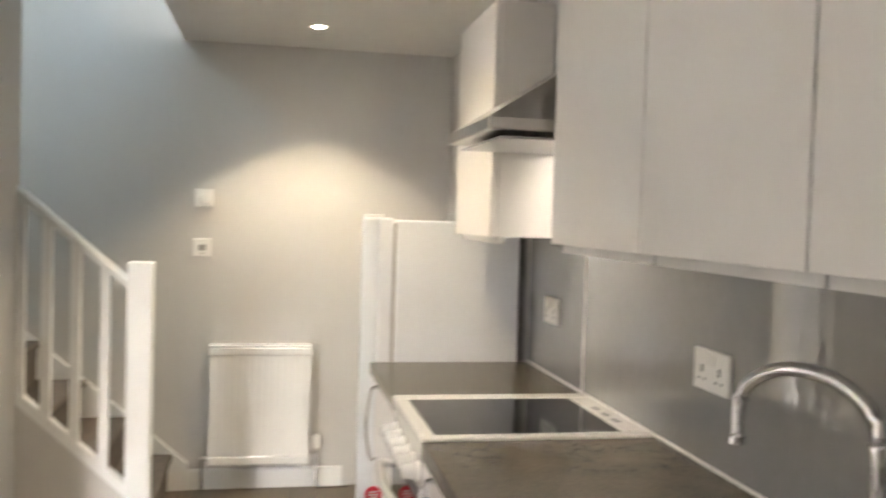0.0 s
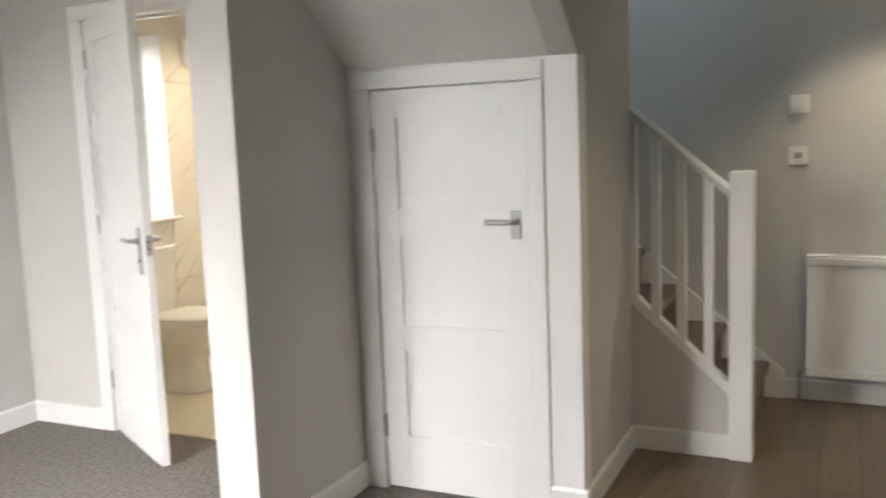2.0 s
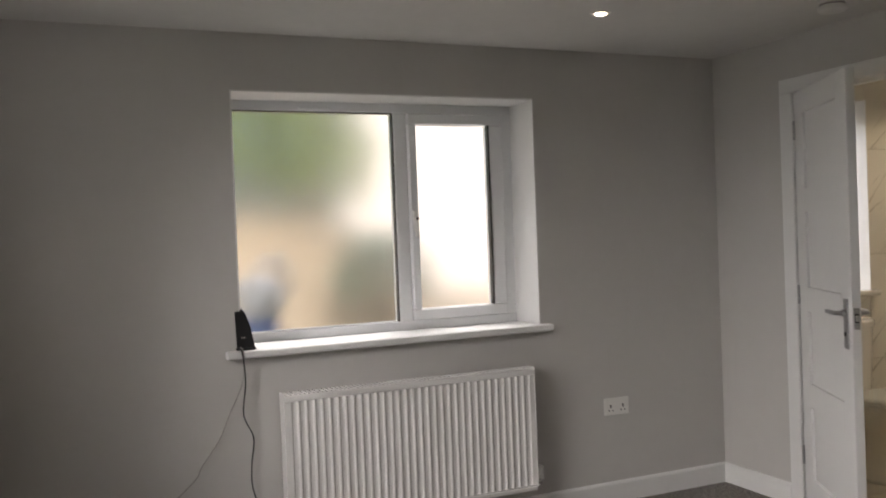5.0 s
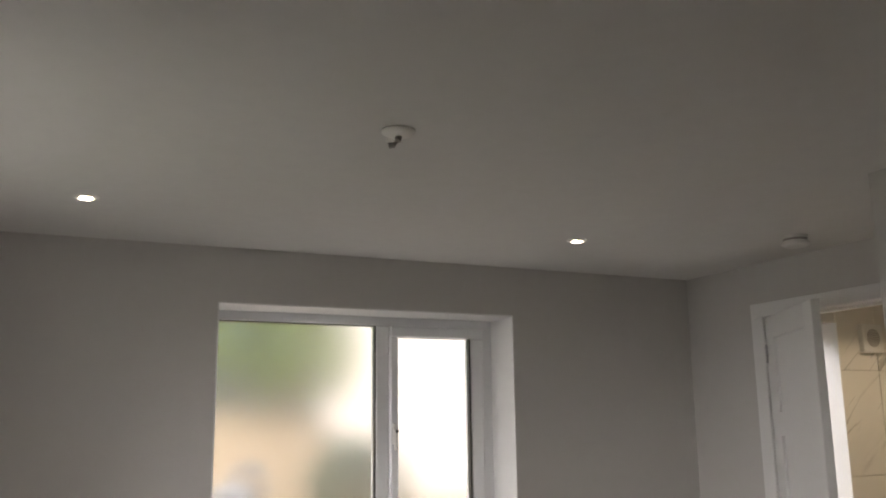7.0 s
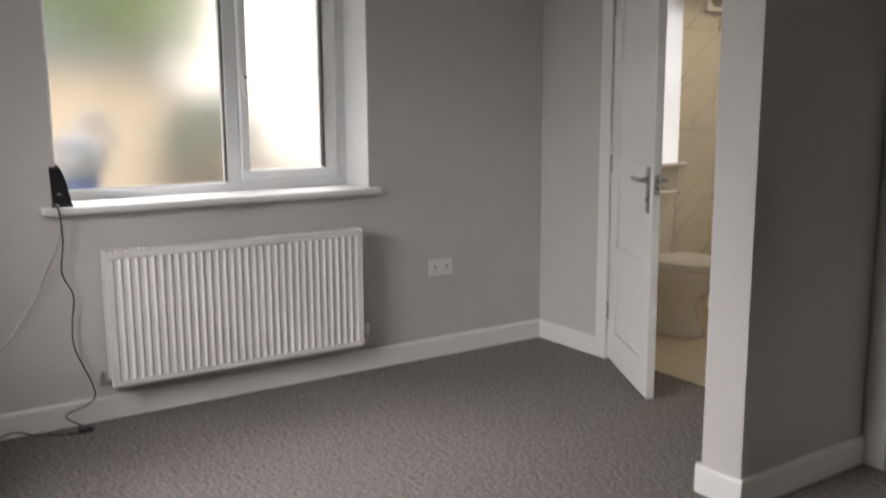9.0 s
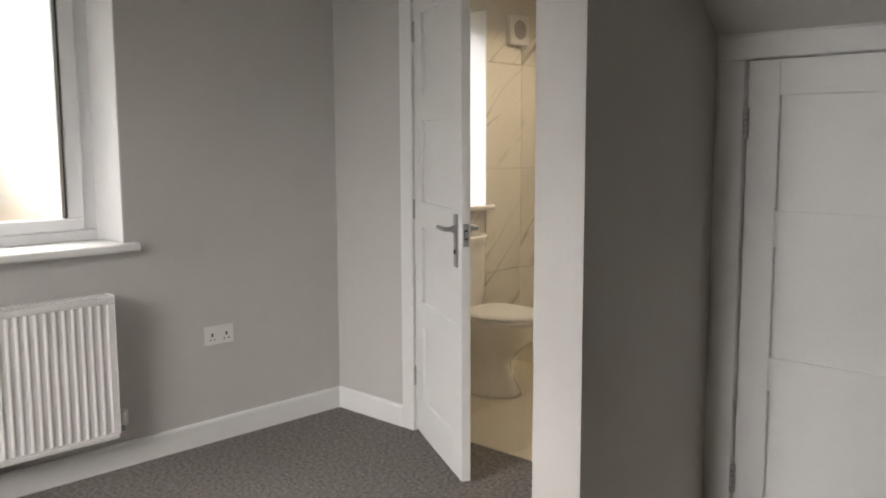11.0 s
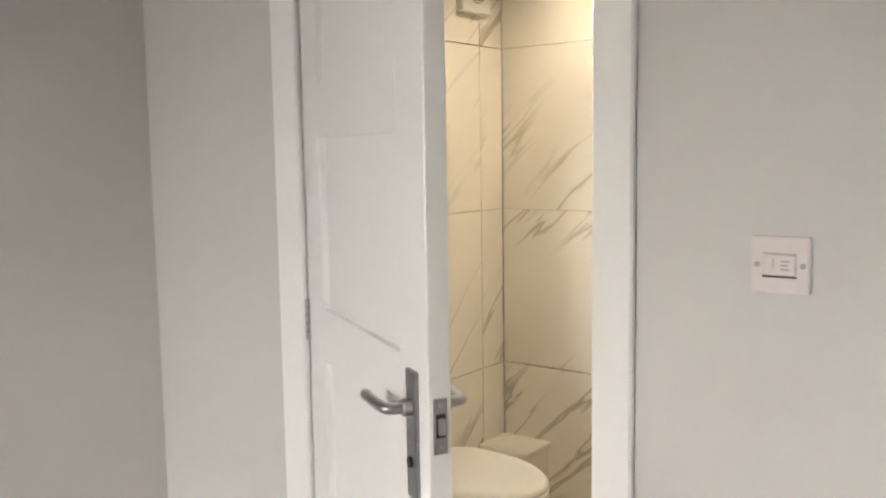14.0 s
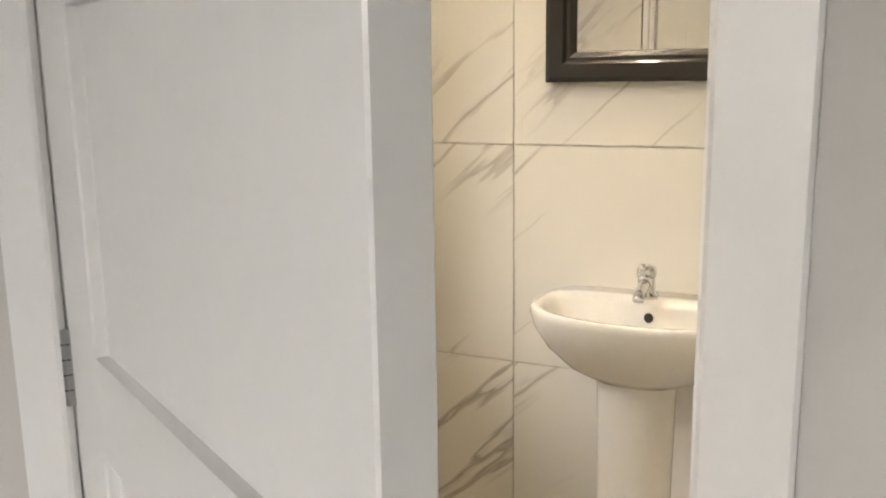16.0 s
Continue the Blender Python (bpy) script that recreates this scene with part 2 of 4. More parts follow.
def tube(points, radius, bm=None, sides=10, smooth_steps=0):
    """A round bar along a line of points."""
    bm = bm or bmesh.new()
    pts = [Vector(p) for p in points]
    if smooth_steps:
        out = []
        for i in range(len(pts) - 1):
            p0, p1, p2, p3 = pts[max(i - 1, 0)], pts[i], pts[i + 1], pts[min(i + 2, len(pts) - 1)]
            for k in range(smooth_steps):
                t = k / smooth_steps
                out.append(0.5 * (2 * p1 + (p2 - p0) * t + (2 * p0 - 5 * p1 + 4 * p2 - p3) * t * t + (3 * p1 - p0 - 3 * p2 + p3) * t ** 3))
        pts = out + [pts[-1]]
    rings = []
    for i, p in enumerate(pts):
        d = (pts[min(i + 1, len(pts) - 1)] - pts[max(i - 1, 0)]).normalized()
        side = d.cross(Vector((0, 0, 1)) if abs(d.z) < 0.9 else Vector((1, 0, 0))).normalized()
        up = side.cross(d)
        rings.append([bm.verts.new(p + radius * (math.cos(2 * math.pi * k / sides) * side + math.sin(2 * math.pi * k / sides) * up)) for k in range(sides)])
    for r, s in zip(rings, rings[1:]):
        for k in range(sides):
            bm.faces.new((r[k], r[(k + 1) % sides], s[(k + 1) % sides], s[k]))
    bm.faces.new(rings[0])
    bm.faces.new(rings[-1][::-1])
    return bm


def lathe(profile, at, axis="z", sides=24, bm=None, sx=1.0, sy=1.0):
    """Rings of (radius, height) about an axis through a place; closed at both ends."""
    bm = bm or bmesh.new()
    rings = []
    for r, h in profile:
        ring = []
        for k in range(sides):
            a = 2 * math.pi * k / sides
            u, v = r * math.cos(a) * sx, r * math.sin(a) * sy
            p = {"z": (u, v, h), "y": (u, h, v), "x": (h, u, v)}[axis]
            ring.append(bm.verts.new((at[0] + p[0], at[1] + p[1], at[2] + p[2])))
        rings.append(ring)
    for r, s in zip(rings, rings[1:]):
        for k in range(sides):
            bm.faces.new((r[k], r[(k + 1) % sides], s[(k + 1) % sides], s[k]))
    bm.faces.new(rings[0])
    bm.faces.new(rings[-1][::-1])
    return bm


def loft(rings, bm=None):
    bm = bm or bmesh.new()
    made = [[bm.verts.new(p) for p in r] for r in rings]
    n = len(made[0])
    for r, s in zip(made, made[1:]):
        for k in range(n):
            bm.faces.new((r[k], r[(k + 1) % n], s[(k + 1) % n], s[k]))
    bm.faces.new(made[0])
    bm.faces.new(made[-1][::-1])
    return bm


def wall_bm(axis, p0, p1, u0, u1, z0, z1, holes=()):
    """A wall slab between p0 and p1 along an axis, running u0..u1, with holes (u0, u1, z0, z1) cut right through."""
    bm = bmesh.new()
    us = sorted({u0, u1, *[h[0] for h in holes], *[h[1] for h in holes]})
    zs = sorted({z0, z1, *[h[2] for h in holes], *[h[3] for h in holes]})
    solid = {}
    for i in range(len(us) - 1):
        for j in range(len(zs) - 1):
            cu, cz = (us[i] + us[i + 1]) / 2, (zs[j] + zs[j + 1]) / 2
            solid[i, j] = not any(h[0] < cu < h[1] and h[2] < cz < h[3] for h in holes)
    verts = {}
    def v(i, j, p):
        if (i, j, p) not in verts:
            verts[i, j, p] = bm.verts.new((p, us[i], zs[j]) if axis == "x" else (us[i], p, zs[j]))
        return verts[i, j, p]
    for (i, j), on in solid.items():
        if not on:
            continue
        for p in (p0, p1):
            bm.faces.new((v(i, j, p), v(i + 1, j, p), v(i + 1, j + 1, p), v(i, j + 1, p)))
        for di, dj, a, b in ((-1, 0, (i, j), (i, j + 1)), (1, 0, (i + 1, j), (i + 1, j + 1)), (0, -1, (i, j), (i + 1, j)), (0, 1, (i, j + 1), (i + 1, j + 1))):
            if not solid.get((i + di, j + dj), False):
                bm.faces.new((v(*a, p0), v(*b, p0), v(*b, p1), v(*a, p1)))
    return bm


# ---- plan ----
XW, XE, YS, YN, YD, H = -3.23, 1.63, -0.445, 4.70, 3.155, 2.26
PX0, PX1, PY = -1.31, -1.148, 2.28      # pier at the foot of the stair soffit
CY, SX = 2.983, -0.24                    # cupboard wall, stair side wall
SY = 3.745                               # balustrade line
WIN = (0.602, 2.05, 0.925, 2.02)
FW_ = (-2.50, -1.22, 0.90, 2.06)         # front window opening
BX, BY = -3.16, 4.66                    # bathroom tile faces

# ---- structure ----
struct("wall_west", wall_bm("x", XW - 0.30, XW, YS - 0.2, YD + 0.06, -0.2, 2.5, [WIN]), WALL, "pale grey painted wall with a window", "wall")
struct("wall_bath_west", wall_bm("x", BX - 0.26, BX - 0.012, YD + 0.06, 5.2, -0.2, 2.5, [(3.50, 4.19, 0.955, 2.055)]), WALL, "outside wall of the bathroom with a window", "wall")
struct("wall_north", wall_bm("y", YN, YN + 0.25, -1.45, XE + 0.25, -0.2, 5.0), WALL, "pale cream painted end wall behind the stairs", "wall")
struct("wall_bath_north", wall_bm("y", BY + 0.012, BY + 0.25, BX - 0.012, -1.45, -0.2, 2.5), WALL, "end wall of the bathroom behind the tiles", "wall")
struct("wall_east", wall_bm("x", XE, XE + 0.25, YS - 0.2, YN, -0.2, 5.0), WALL, "pale painted wall behind the kitchen units", "wall")
struct("wall_south", wall_bm("y", YS - 0.25, YS, XW, XE, -0.2, 2.5, [FW_]), WALL, "pale front wall of the living room with a window", "wall")
struct("wall_bathroom", wall_bm("y", YD, YD + 0.11, XW, PX0, 0, H + 0.1, [(-2.70, -1.953, -0.01, 2.025)]), WALL, "pale grey partition with the bathroom doorway", "wall")
struct("wall_pier", prism([(PY, 0), (4.70, 0), (4.70, H + 0.1), (PY, H + 0.1)], "x", PX0, PX1), WALL, "pale grey partition pier beside the cupboard recess", "wall")
struct("wall_cupboard", wall_bm("y", CY - 0.003, CY + 0.09, PX1, SX + 0.001, 0, 1.652, [(-1.085, -0.392, -0.01, 1.61)]), WHITE, "white painted wall round the cupboard door", "wall")
SLOPE = (2.262 - 1.652) / (CY - 2.285)
struct("wall_stair_side", prism([(CY, 0), (SY + 0.02, 0), (SY + 0.02, 4.9), (2.2, 4.9), (2.2, H + 0.02), (2.285, H), (CY, 1.652)], "x", SX - 0.1, SX), WALL, "pale beige wall enclosing the upper stair flight", "wall")
struct("ceiling_stair_soffit", prism([(CY + 0.09, 1.652 - 0.09 * SLOPE), (CY + 0.09, 1.75), (2.285, H + 0.1), (2.285, H)], "x", PX1, SX - 0.1), CEIL, "sloping white soffit under the stairs", "ceiling")
cb = box(XW - 0.1, YS - 0.1, H, PX0, YD, H + 0.1)
box(PX0, YS - 0.1, H, PX1, PY, H + 0.1, bm=cb)
box(PX1, YS - 0.1, H, SX - 0.1, 2.285, H + 0.1, bm=cb)
box(SX - 0.1, YS - 0.1, H, SX, 2.19, H + 0.1, bm=cb)
box(SX, YS - 0.1, H, 0.265, SY, H + 0.1, bm=cb)
box(0.265, YS - 0.1, H, XE, YN, H + 0.1, bm=cb)
struct("ceiling", cb, CEIL, "white plastered ceiling", "ceiling")
struct("ceiling_bathroom", box(BX - 0.1, YD + 0.11, H, PX0, BY + 0.1, H + 0.1), CEIL, "white bathroom ceiling", "ceiling")
struct("ceiling_landing", box(-2.9, 2.0, 4.8, XE, YN, 4.95), CEIL, "white ceiling over the stairwell", "ceiling")
struct("wall_landing_west", wall_bm("x", -2.9, -2.75, 2.0, YN, H + 0.1, 4.8), WALL, "landing wall upstairs", "wall")
struct("wall_landing_south", wall_bm("y", SY - 0.12, SY - 0.01, 0.16, XE, H + 0.1, 4.8), WALL, "pale wall above the stairwell edge", "wall")
struct("wall_landing_front", wall_bm("y", 1.9, 2.0, -2.9, SX, H + 0.1, 4.8), WALL, "landing wall upstairs", "wall")
struct("trim_stairwell_edge", wall_bm("x", 0.265, 0.38, SY, YN, H + 0.1, 4.8), WALL, "pale wall above the stairwell edge", "wall")
struct("wall_upstairs_north", wall_bm("y", YN, YN + 0.2, -2.9, -1.45, H + 0.1, 4.9), WALL, "landing wall upstairs", "wall")

# floors
struct("floor_carpet", box(XW, YS, -0.2, SX, YD + 0.05, 0.0), CARPET, "flecked grey-brown carpet over the living area", "carpet")
floor_k = struct("floor_kitchen", box(SX, YS, -0.2, XE, YN, -0.004), SUB, "brown wood-look vinyl plank kitchen floor", "floor")
floor_b = struct("floor_bathroom", box(BX, YD + 0.05, -0.2, PX0, BY, -0.004), GROUT, "cream tiled bathroom floor", "floor")


# skirting boards
def skirting(points, name="baseboard"):
    """Boards 0.1 m high with a rounded top; points are runs (x0, y0, x1, y1) with the wall on the left hand."""
    for x0, y0, x1, y1 in points:
        d = Vector((x1 - x0, y1 - y0, 0))
        n = Vector((d.y, -d.x, 0)).normalized()
        prof = [(0, 0), (0.016, 0), (0.016, 0.092), (0.011, 0.103), (0, 0.103)]
        a, b = Vector((x0, y0, 0)), Vector((x1, y1, 0))
        loft_r = [[p + n * u + Vector((0, 0, h)) for u, h in prof] for p in (a, b)]
        struct(name, loft(loft_r), WHITE, "white painted skirting board along the wall", "skirting board")


skirting([(SX, YS, XW, YS), (XW, YS, XW, YD), (XW, YD, -2.753, YD), (-1.903, YD, PX0, YD), (PX0, YD - 0.016, PX0, PY), (PX0 - 0.016, PY, PX1 + 0.016, PY),
          (PX1, PY, PX1, CY), (SX, CY + 0.02, SX, SY), (SX, SY, 0.168, SY), (0.30, YN, 1.10, YN)])
skirting([(-0.362, CY, SX + 0.016, CY)])

# ---- side window ----
win = tagged(new("window_1"), "white plastic casement window with obscure glass", "window", kind="structure")
WX = -3.46
y0, y1, z0, z1 = WIN
fr = box(WX - 0.07, y0, z0, WX, y1, z0 + 0.045, 0.004)
box(WX - 0.07, y0, z1 - 0.05, WX, y1, z1, 0.004, fr)
box(WX - 0.07, y0, z0 + 0.045, WX, y0 + 0.05, z1 - 0.05, 0.004, fr)
box(WX - 0.07, y1 - 0.06, z0 + 0.045, WX, y1, z1 - 0.05, 0.004, fr)
box(WX - 0.07, 1.412, z0 + 0.045, WX, 1.478, z1 - 0.05, 0.004, fr)
part("window_frame", fr, UPVC, win)
gk = bmesh.new()
for a, b, c, d in ((y0 + 0.05, 0.965, 1.412, 0.970), (y0 + 0.05, 1.965, 1.412, 1.970), (1.407, 0.97, 1.412, 1.965)):
    box(WX - 0.03, a, b, WX - 0.004, c, d, bm=gk)
part("gasket", gk, BLACKP, win, "thin black rubber gasket")
sash = box(WX - 0.05, 1.48, 0.972, WX + 0.018, 1.988, 1.024, 0.006)
box(WX - 0.05, 1.48, 1.916, WX + 0.018, 1.988, 1.968, 0.006, sash)
box(WX - 0.05, 1.48, 1.024, WX + 0.018, 1.522, 1.916, 0.006, sash)
box(WX - 0.05, 1.912, 1.024, WX + 0.018, 1.988, 1.916, 0.006, sash)
sash = part("opening_sash", sash, UPVC, win)
gs = box(WX - 0.01, 1.906, 1.024, WX + 0.0215, 1.912, 1.916)
part("gasket", gs, BLACKP, sash, "thin black rubber gasket")
for a, b, c, d in ((y0 + 0.05, 0.97, 1.407, 1.965), (1.522, 1.024, 1.906, 1.916)):
    pane = part("pane", box(WX - 0.034, a, b, WX - 0.030, c, d), FROST, win, "obscure misted glass pane")
    pane.visible_shadow = False
hd = box(WX + 0.018, 1.488, 1.40, WX + 0.03, 1.512, 1.50, 0.004)
box(WX + 0.03, 1.492, 1.37, WX + 0.048, 1.510, 1.47, 0.006, hd)
part("window_handle", hd, PLAST, sash, "white window handle")
part("handle_lock", lathe([(0.008, 0), (0.008, 0.004)], (WX + 0.048, 1.501, 1.462), "x", 12), BLACKP, sash, "black key lock button")
part("trickle_vent", box(WX, 0.95, 1.972, WX + 0.014, 1.10, 1.99, 0.003), UPVC, win)
struct("window_board_1", box(WX - 0.0, 0.54, 0.895, XW + 0.045, 2.10, 0.928, 0.008, seg=2), WHITE, "white painted window board below the window", "window sill")
for nm, b in (("a", (XW - 0.24, y0 + 0.0005, 0.93, XW, y0 + 0.006, z1)), ("b", (XW - 0.23, y1 - 0.006, 0.93, XW + 0.001, y1 - 0.0005, z1 - 0.006)), ("c", (XW - 0.23, y0 + 0.006, z1 - 0.006, XW + 0.001, y1 - 0.006, z1 - 0.0005))):
    struct("trim_window_reveal", box(*b), WHITE, "white painted window reveal", "window reveal")

# bathroom window
bw = tagged(new("window_2"), "white plastic bathroom window with obscure glass", "window", kind="structure")
f2 = box(-3.37, 3.50, 0.955, -3.31, 4.19, 1.0, 0.004)
box(-3.37, 3.50, 2.01, -3.31, 4.19, 2.055, 0.004, f2)
box(-3.37, 3.50, 1.0, -3.31, 3.545, 2.01, 0.004, f2)
box(-3.37, 4.145, 1.0, -3.31, 4.19, 2.01, 0.004, f2)
part("window_frame", f2, UPVC, bw)
pn = part("pane", box(-3.345, 3.545, 1.0, -3.341, 4.145, 2.01), FROST, bw, "obscure glass pane")
pn.visible_shadow = False
struct("window_board_2", box(-3.31, 3.46, 0.94, -3.105, 4.225, 0.971, 0.012, seg=2), CERAMIC, "cream rounded bathroom window sill", "window sill")
struct("trim_bath_reveal", box(-3.31, 4.182, 0.971, -3.15, 4.1895, 2.055), UPVC, "white bathroom window reveal", "window reveal")

# front window behind the viewer
gd = tagged(new("window_3"), "white framed double casement front window", "window", kind="structure")
mid = (FW_[0] + FW_[1]) / 2
for a, b in ((FW_[0], mid - 0.002), (mid + 0.002, FW_[1])):
    gf = box(a, YS - 0.18, FW_[2], a + 0.06, YS - 0.11, FW_[3], 0.004)
    box(b - 0.06, YS - 0.18, FW_[2], b, YS - 0.11, FW_[3], 0.004, gf)
    box(a + 0.06, YS - 0.18, FW_[2], b - 0.06, YS - 0.11, FW_[2] + 0.06, 0.004, gf)
    box(a + 0.06, YS - 0.18, FW_[3] - 0.06, b - 0.06, YS - 0.11, FW_[3], 0.004, gf)
    part("window_frame", gf, UPVC, gd)
    pn = part("pane", box(a + 0.06, YS - 0.148, FW_[2] + 0.06, b - 0.06, YS - 0.142, FW_[3] - 0.06), CLEAR, gd, "clear glass pane")
    pn.visible_shadow = False
struct("window_board_3", box(FW_[0] - 0.05, YS - 0.11, FW_[2] - 0.03, FW_[1] + 0.05, YS + 0.04, FW_[2] + 0.003, 0.008, seg=2), WHITE, "white painted window board below the front window", "window sill")

# ---- doors ----
ANG = -29.5


def lever(parent, x, y, z, m, side=1, plate=(0.205, 0.042), drop=0.13, sign=-1, cyl=True):
    """A lever handle on a back plate, facing -y for side 1; the lever points along sign."""
    w = plate[1] / 2
    pl = box(x - w, y - 0.008 * side, z - drop, x + w, y, z - drop + plate[0], 0.0035, seg=2)
    hold = part("handle_plate", pl, m, parent, "satin chrome lever handle on a back plate")
    zl = z + 0.017
    lv = tube([(x, y, zl), (x, y - 0.030 * side, zl), (x + sign * 0.002, y - 0.040 * side, zl), (x + sign * 0.010, y - 0.046 * side, zl), (x + sign * 0.05, y - 0.048 * side, zl), (x + sign * 0.102, y - 0.046 * side, zl)], 0.0090, sides=14, smooth_steps=5)
    part("lever", lv, m, hold, smooth=True)
    part("rose", lathe([(0.014, 0), (0.014, -0.012 * side), (0.011, -0.015 * side)], (x, y - 0.008 * side, zl), "y", 16), m, hold)
    if cyl:
        part("lock_button", lathe([(0.0085, 0), (0.0085, -0.004 * side)], (x, y - 0.008 * side, z - 0.07), "y", 12), BLACKP, hold, "black privacy lock slot")


def leaf(name, label, width, z0, z1, panels, m, thick=0.04, stile=0.098):
    """A shaker door leaf from x 0 to width, front face at y 0, back at y thick, with sunk panels on both faces."""
    d = tagged(new(name), label, "door", kind="structure")
    fr = box(0, 0, z0, stile, thick, z1, 0.002)
    box(width - stile, 0, z0, width, thick, z1, 0.002, fr)
    zs = [z0] + [v for p in panels for v in p] + [z1]
    for a, b in zip(zs[::2], zs[1::2]):
        box(stile, 0, a, width - stile, thick, b, 0, fr)
    part("door_frame_rails", fr, WHITE, d)
    for a, b in panels:
        part("panel", box(stile, 0.014, a, width - stile, thick - 0.014, b), WHITE, d, "sunk flat panel")
    d.matrix_world = m
    return d


def hinge(parent, x, y, z, h=0.09):
    k = tube([(x, y, z - h / 2), (x, y, z + h / 2)], 0.0098, sides=10)
    hg = part("hinge", k, SATIN, parent, "steel butt hinge")
    part("hinge_leaf", box(x - 0.001, y, z - h / 2, x + 0.008, y + 0.0025, z + h / 2), STEEL, hg)
    for i in range(1, 5):
        part("knuckle_joint", lathe([(0.0101, 0), (0.0101, 0.0014)], (x, y, z - h / 2 + i * h / 5), "z", 10), DARK, hg)


PAN4 = [(0.17, 0.51), (0.62, 0.96), (1.07, 1.42), (1.53, 1.88)]
bath_door = leaf("door_1", "white four-panel bathroom door standing ajar", 0.686, 0.012, 1.985, PAN4, pose(-2.673, YD - 0.002, 0, 0, 0, ANG), 0.037, 0.118)
lever(bath_door, 0.631, 0.0, 0.982, SATIN)
lever(bath_door, 0.631, 0.037, 0.982, SATIN, side=-1, cyl=True)
lp = box(0.686, 0.007, 0.937, 0.6885, 0.030, 1.023, 0.001)
lp = part("latch_plate", lp, SATIN, bath_door, "satin chrome latch plate")
part("latch_hole", box(0.6885, 0.011, 0.963, 0.6895, 0.026, 0.999), DARK, lp)
part("latch_bolt", box(0.6895, 0.013, 0.968, 0.697, 0.024, 0.994, 0.002), STEEL, lp)
for z in (0.948, 1.012):
    part("screw", lathe([(0.004, 0), (0.004, 0.0015)], (0.6885, 0.0185, z), "x", 10), STEEL, lp)
for z in (0.262, 1.03, 1.81):
    hinge(bath_door, -0.003, -0.004, z)
cup_door = leaf("door_2", "closed white three-panel cupboard door under the stairs", 0.618, 0.012, 1.570, [(0.225, 0.567), (0.672, 1.013), (1.122, 1.465)], pose(-1.045, CY - 0.004, 0))
lever(cup_door, 0.571, 0.0, 1.062, SATIN, plate=(0.102, 0.042), drop=0.048, cyl=False)
for z in (0.262, 1.385):
    hinge(cup_door, -0.003, -0.004, z)


def casing(name, x0, x1, inner0, inner1, top_in, top, y, depth, label):
    """Architrave round an opening on the -y face, and the lining inside it."""
    c = tagged(new(name), label, "door frame", kind="structure")
    for a, b in ((x0, inner0), (inner1, x1)):
        part("architrave", box(a, y - 0.018, 0, b, y, top_in, 0.004), WHITE, c)
    part("architrave", box(x0, y - 0.018, top_in, x1, y, top, 0.004), WHITE, c)
    part("lining", box(inner0 - 0.02, y, 0, inner0, y + depth, top_in), WHITE, c)
    part("lining", box(inner1, y, 0, inner1 + 0.02, y + depth, top_in), WHITE, c)
    part("lining", box(inner0 - 0.02, y, top_in, inner1 + 0.02, y + depth, top_in + 0.02), WHITE, c)
    s = box(inner0, y + 0.046, 0, inner0 + 0.012, y + 0.08, top_in)
    box(inner1 - 0.012, y + 0.046, 0, inner1, y + 0.08, top_in, bm=s)
    box(inner0 + 0.012, y + 0.046, top_in - 0.012, inner1 - 0.012, y + 0.08, top_in, bm=s)
    part("door_stop", s, WHITE, c)
    return c


casing("trim_door_frame_1", -2.752, -1.904, -2.675, -1.978, 1.99, 2.06, YD, 0.112, "white painted frame round the bathroom doorway")
casing("trim_door_frame_2", -1.133, -0.360, -1.050, -0.424, 1.574, 1.645, CY, 0.092, "white painted frame round the cupboard door")
# unseen near-black sheet; the cupboard's inner shade is put into its colour
struct("wall_cupboard_shade", box(PX1, CY + 0.3, 0, SX - 0.1, CY + 0.32, 1.5), DARK, "near-black sheet standing for the shade inside the stair cupboard", "wall")

# ---- stairs ----
st = tagged(new("stairs"), "carpeted staircase with white strings rising to a turn", "stairs", kind="structure")
RISE, GO, X1 = 0.19, 0.207, 0.235
for n in range(1, 9):
    xa = X1 - GO * (n - 1)
    zt = RISE * n
    prof = [(xa + 0.012, zt - 0.006), (xa + 0.006, zt), (xa - GO - 0.02, zt), (xa - GO - 0.02, zt - RISE), (xa - 0.008, zt - RISE), (xa - 0.008, zt - 0.03), (xa + 0.012, zt - 0.03), (xa + 0.017, zt - 0.016)]
    part("step", prism(prof, "y", SY + 0.05, YN - 0.03), STAIRC, st, "step in brown-grey carpet")
ws = [(0.32, 0), (0.32, 0.14), (-1.15, 0.14 + 1.47 * 0.86), (-1.15, 0)]
part("wall_string", prism(ws, "y", YN - 0.028, YN - 0.001), WHITE, st)
sl = (0.677 - 0.313) / 0.396
def ztop(x):
    return 0.313 + (0.177 - x) * sl
part("outer_string_panel", prism([(SX, 0), (0.175, 0), (0.175, ztop(0.175) - 0.05), (SX, ztop(SX) - 0.05)], "y", SY, SY + 0.03), WALL, st, "painted panel below the balustrade")
part("outer_string", prism([(SX, ztop(SX) - 0.05), (0.17, ztop(0.17) - 0.05), (0.17, ztop(0.17)), (SX, ztop(SX))], "y", SY - 0.008, SY + 0.05), WHITE, st)
nw = box(0.168, SY - 0.035, 0, 0.262, SY + 0.06, 1.205, 0.006, seg=2)
part("newel_post", nw, WHITE, st)
def rz(x):
    return 1.144 + (0.163 - x) * 0.85
part("handrail", loft([[(x, SY - 0.016, rz(x) - 0.042), (x, SY + 0.036, rz(x) - 0.042), (x, SY + 0.040, rz(x) - 0.012), (x, SY + 0.026, rz(x) + 0.006), (x, SY - 0.006, rz(x) + 0.006), (x, SY - 0.020, rz(x) - 0.012)] for x in (SX, 0.17)]), WHITE, st)
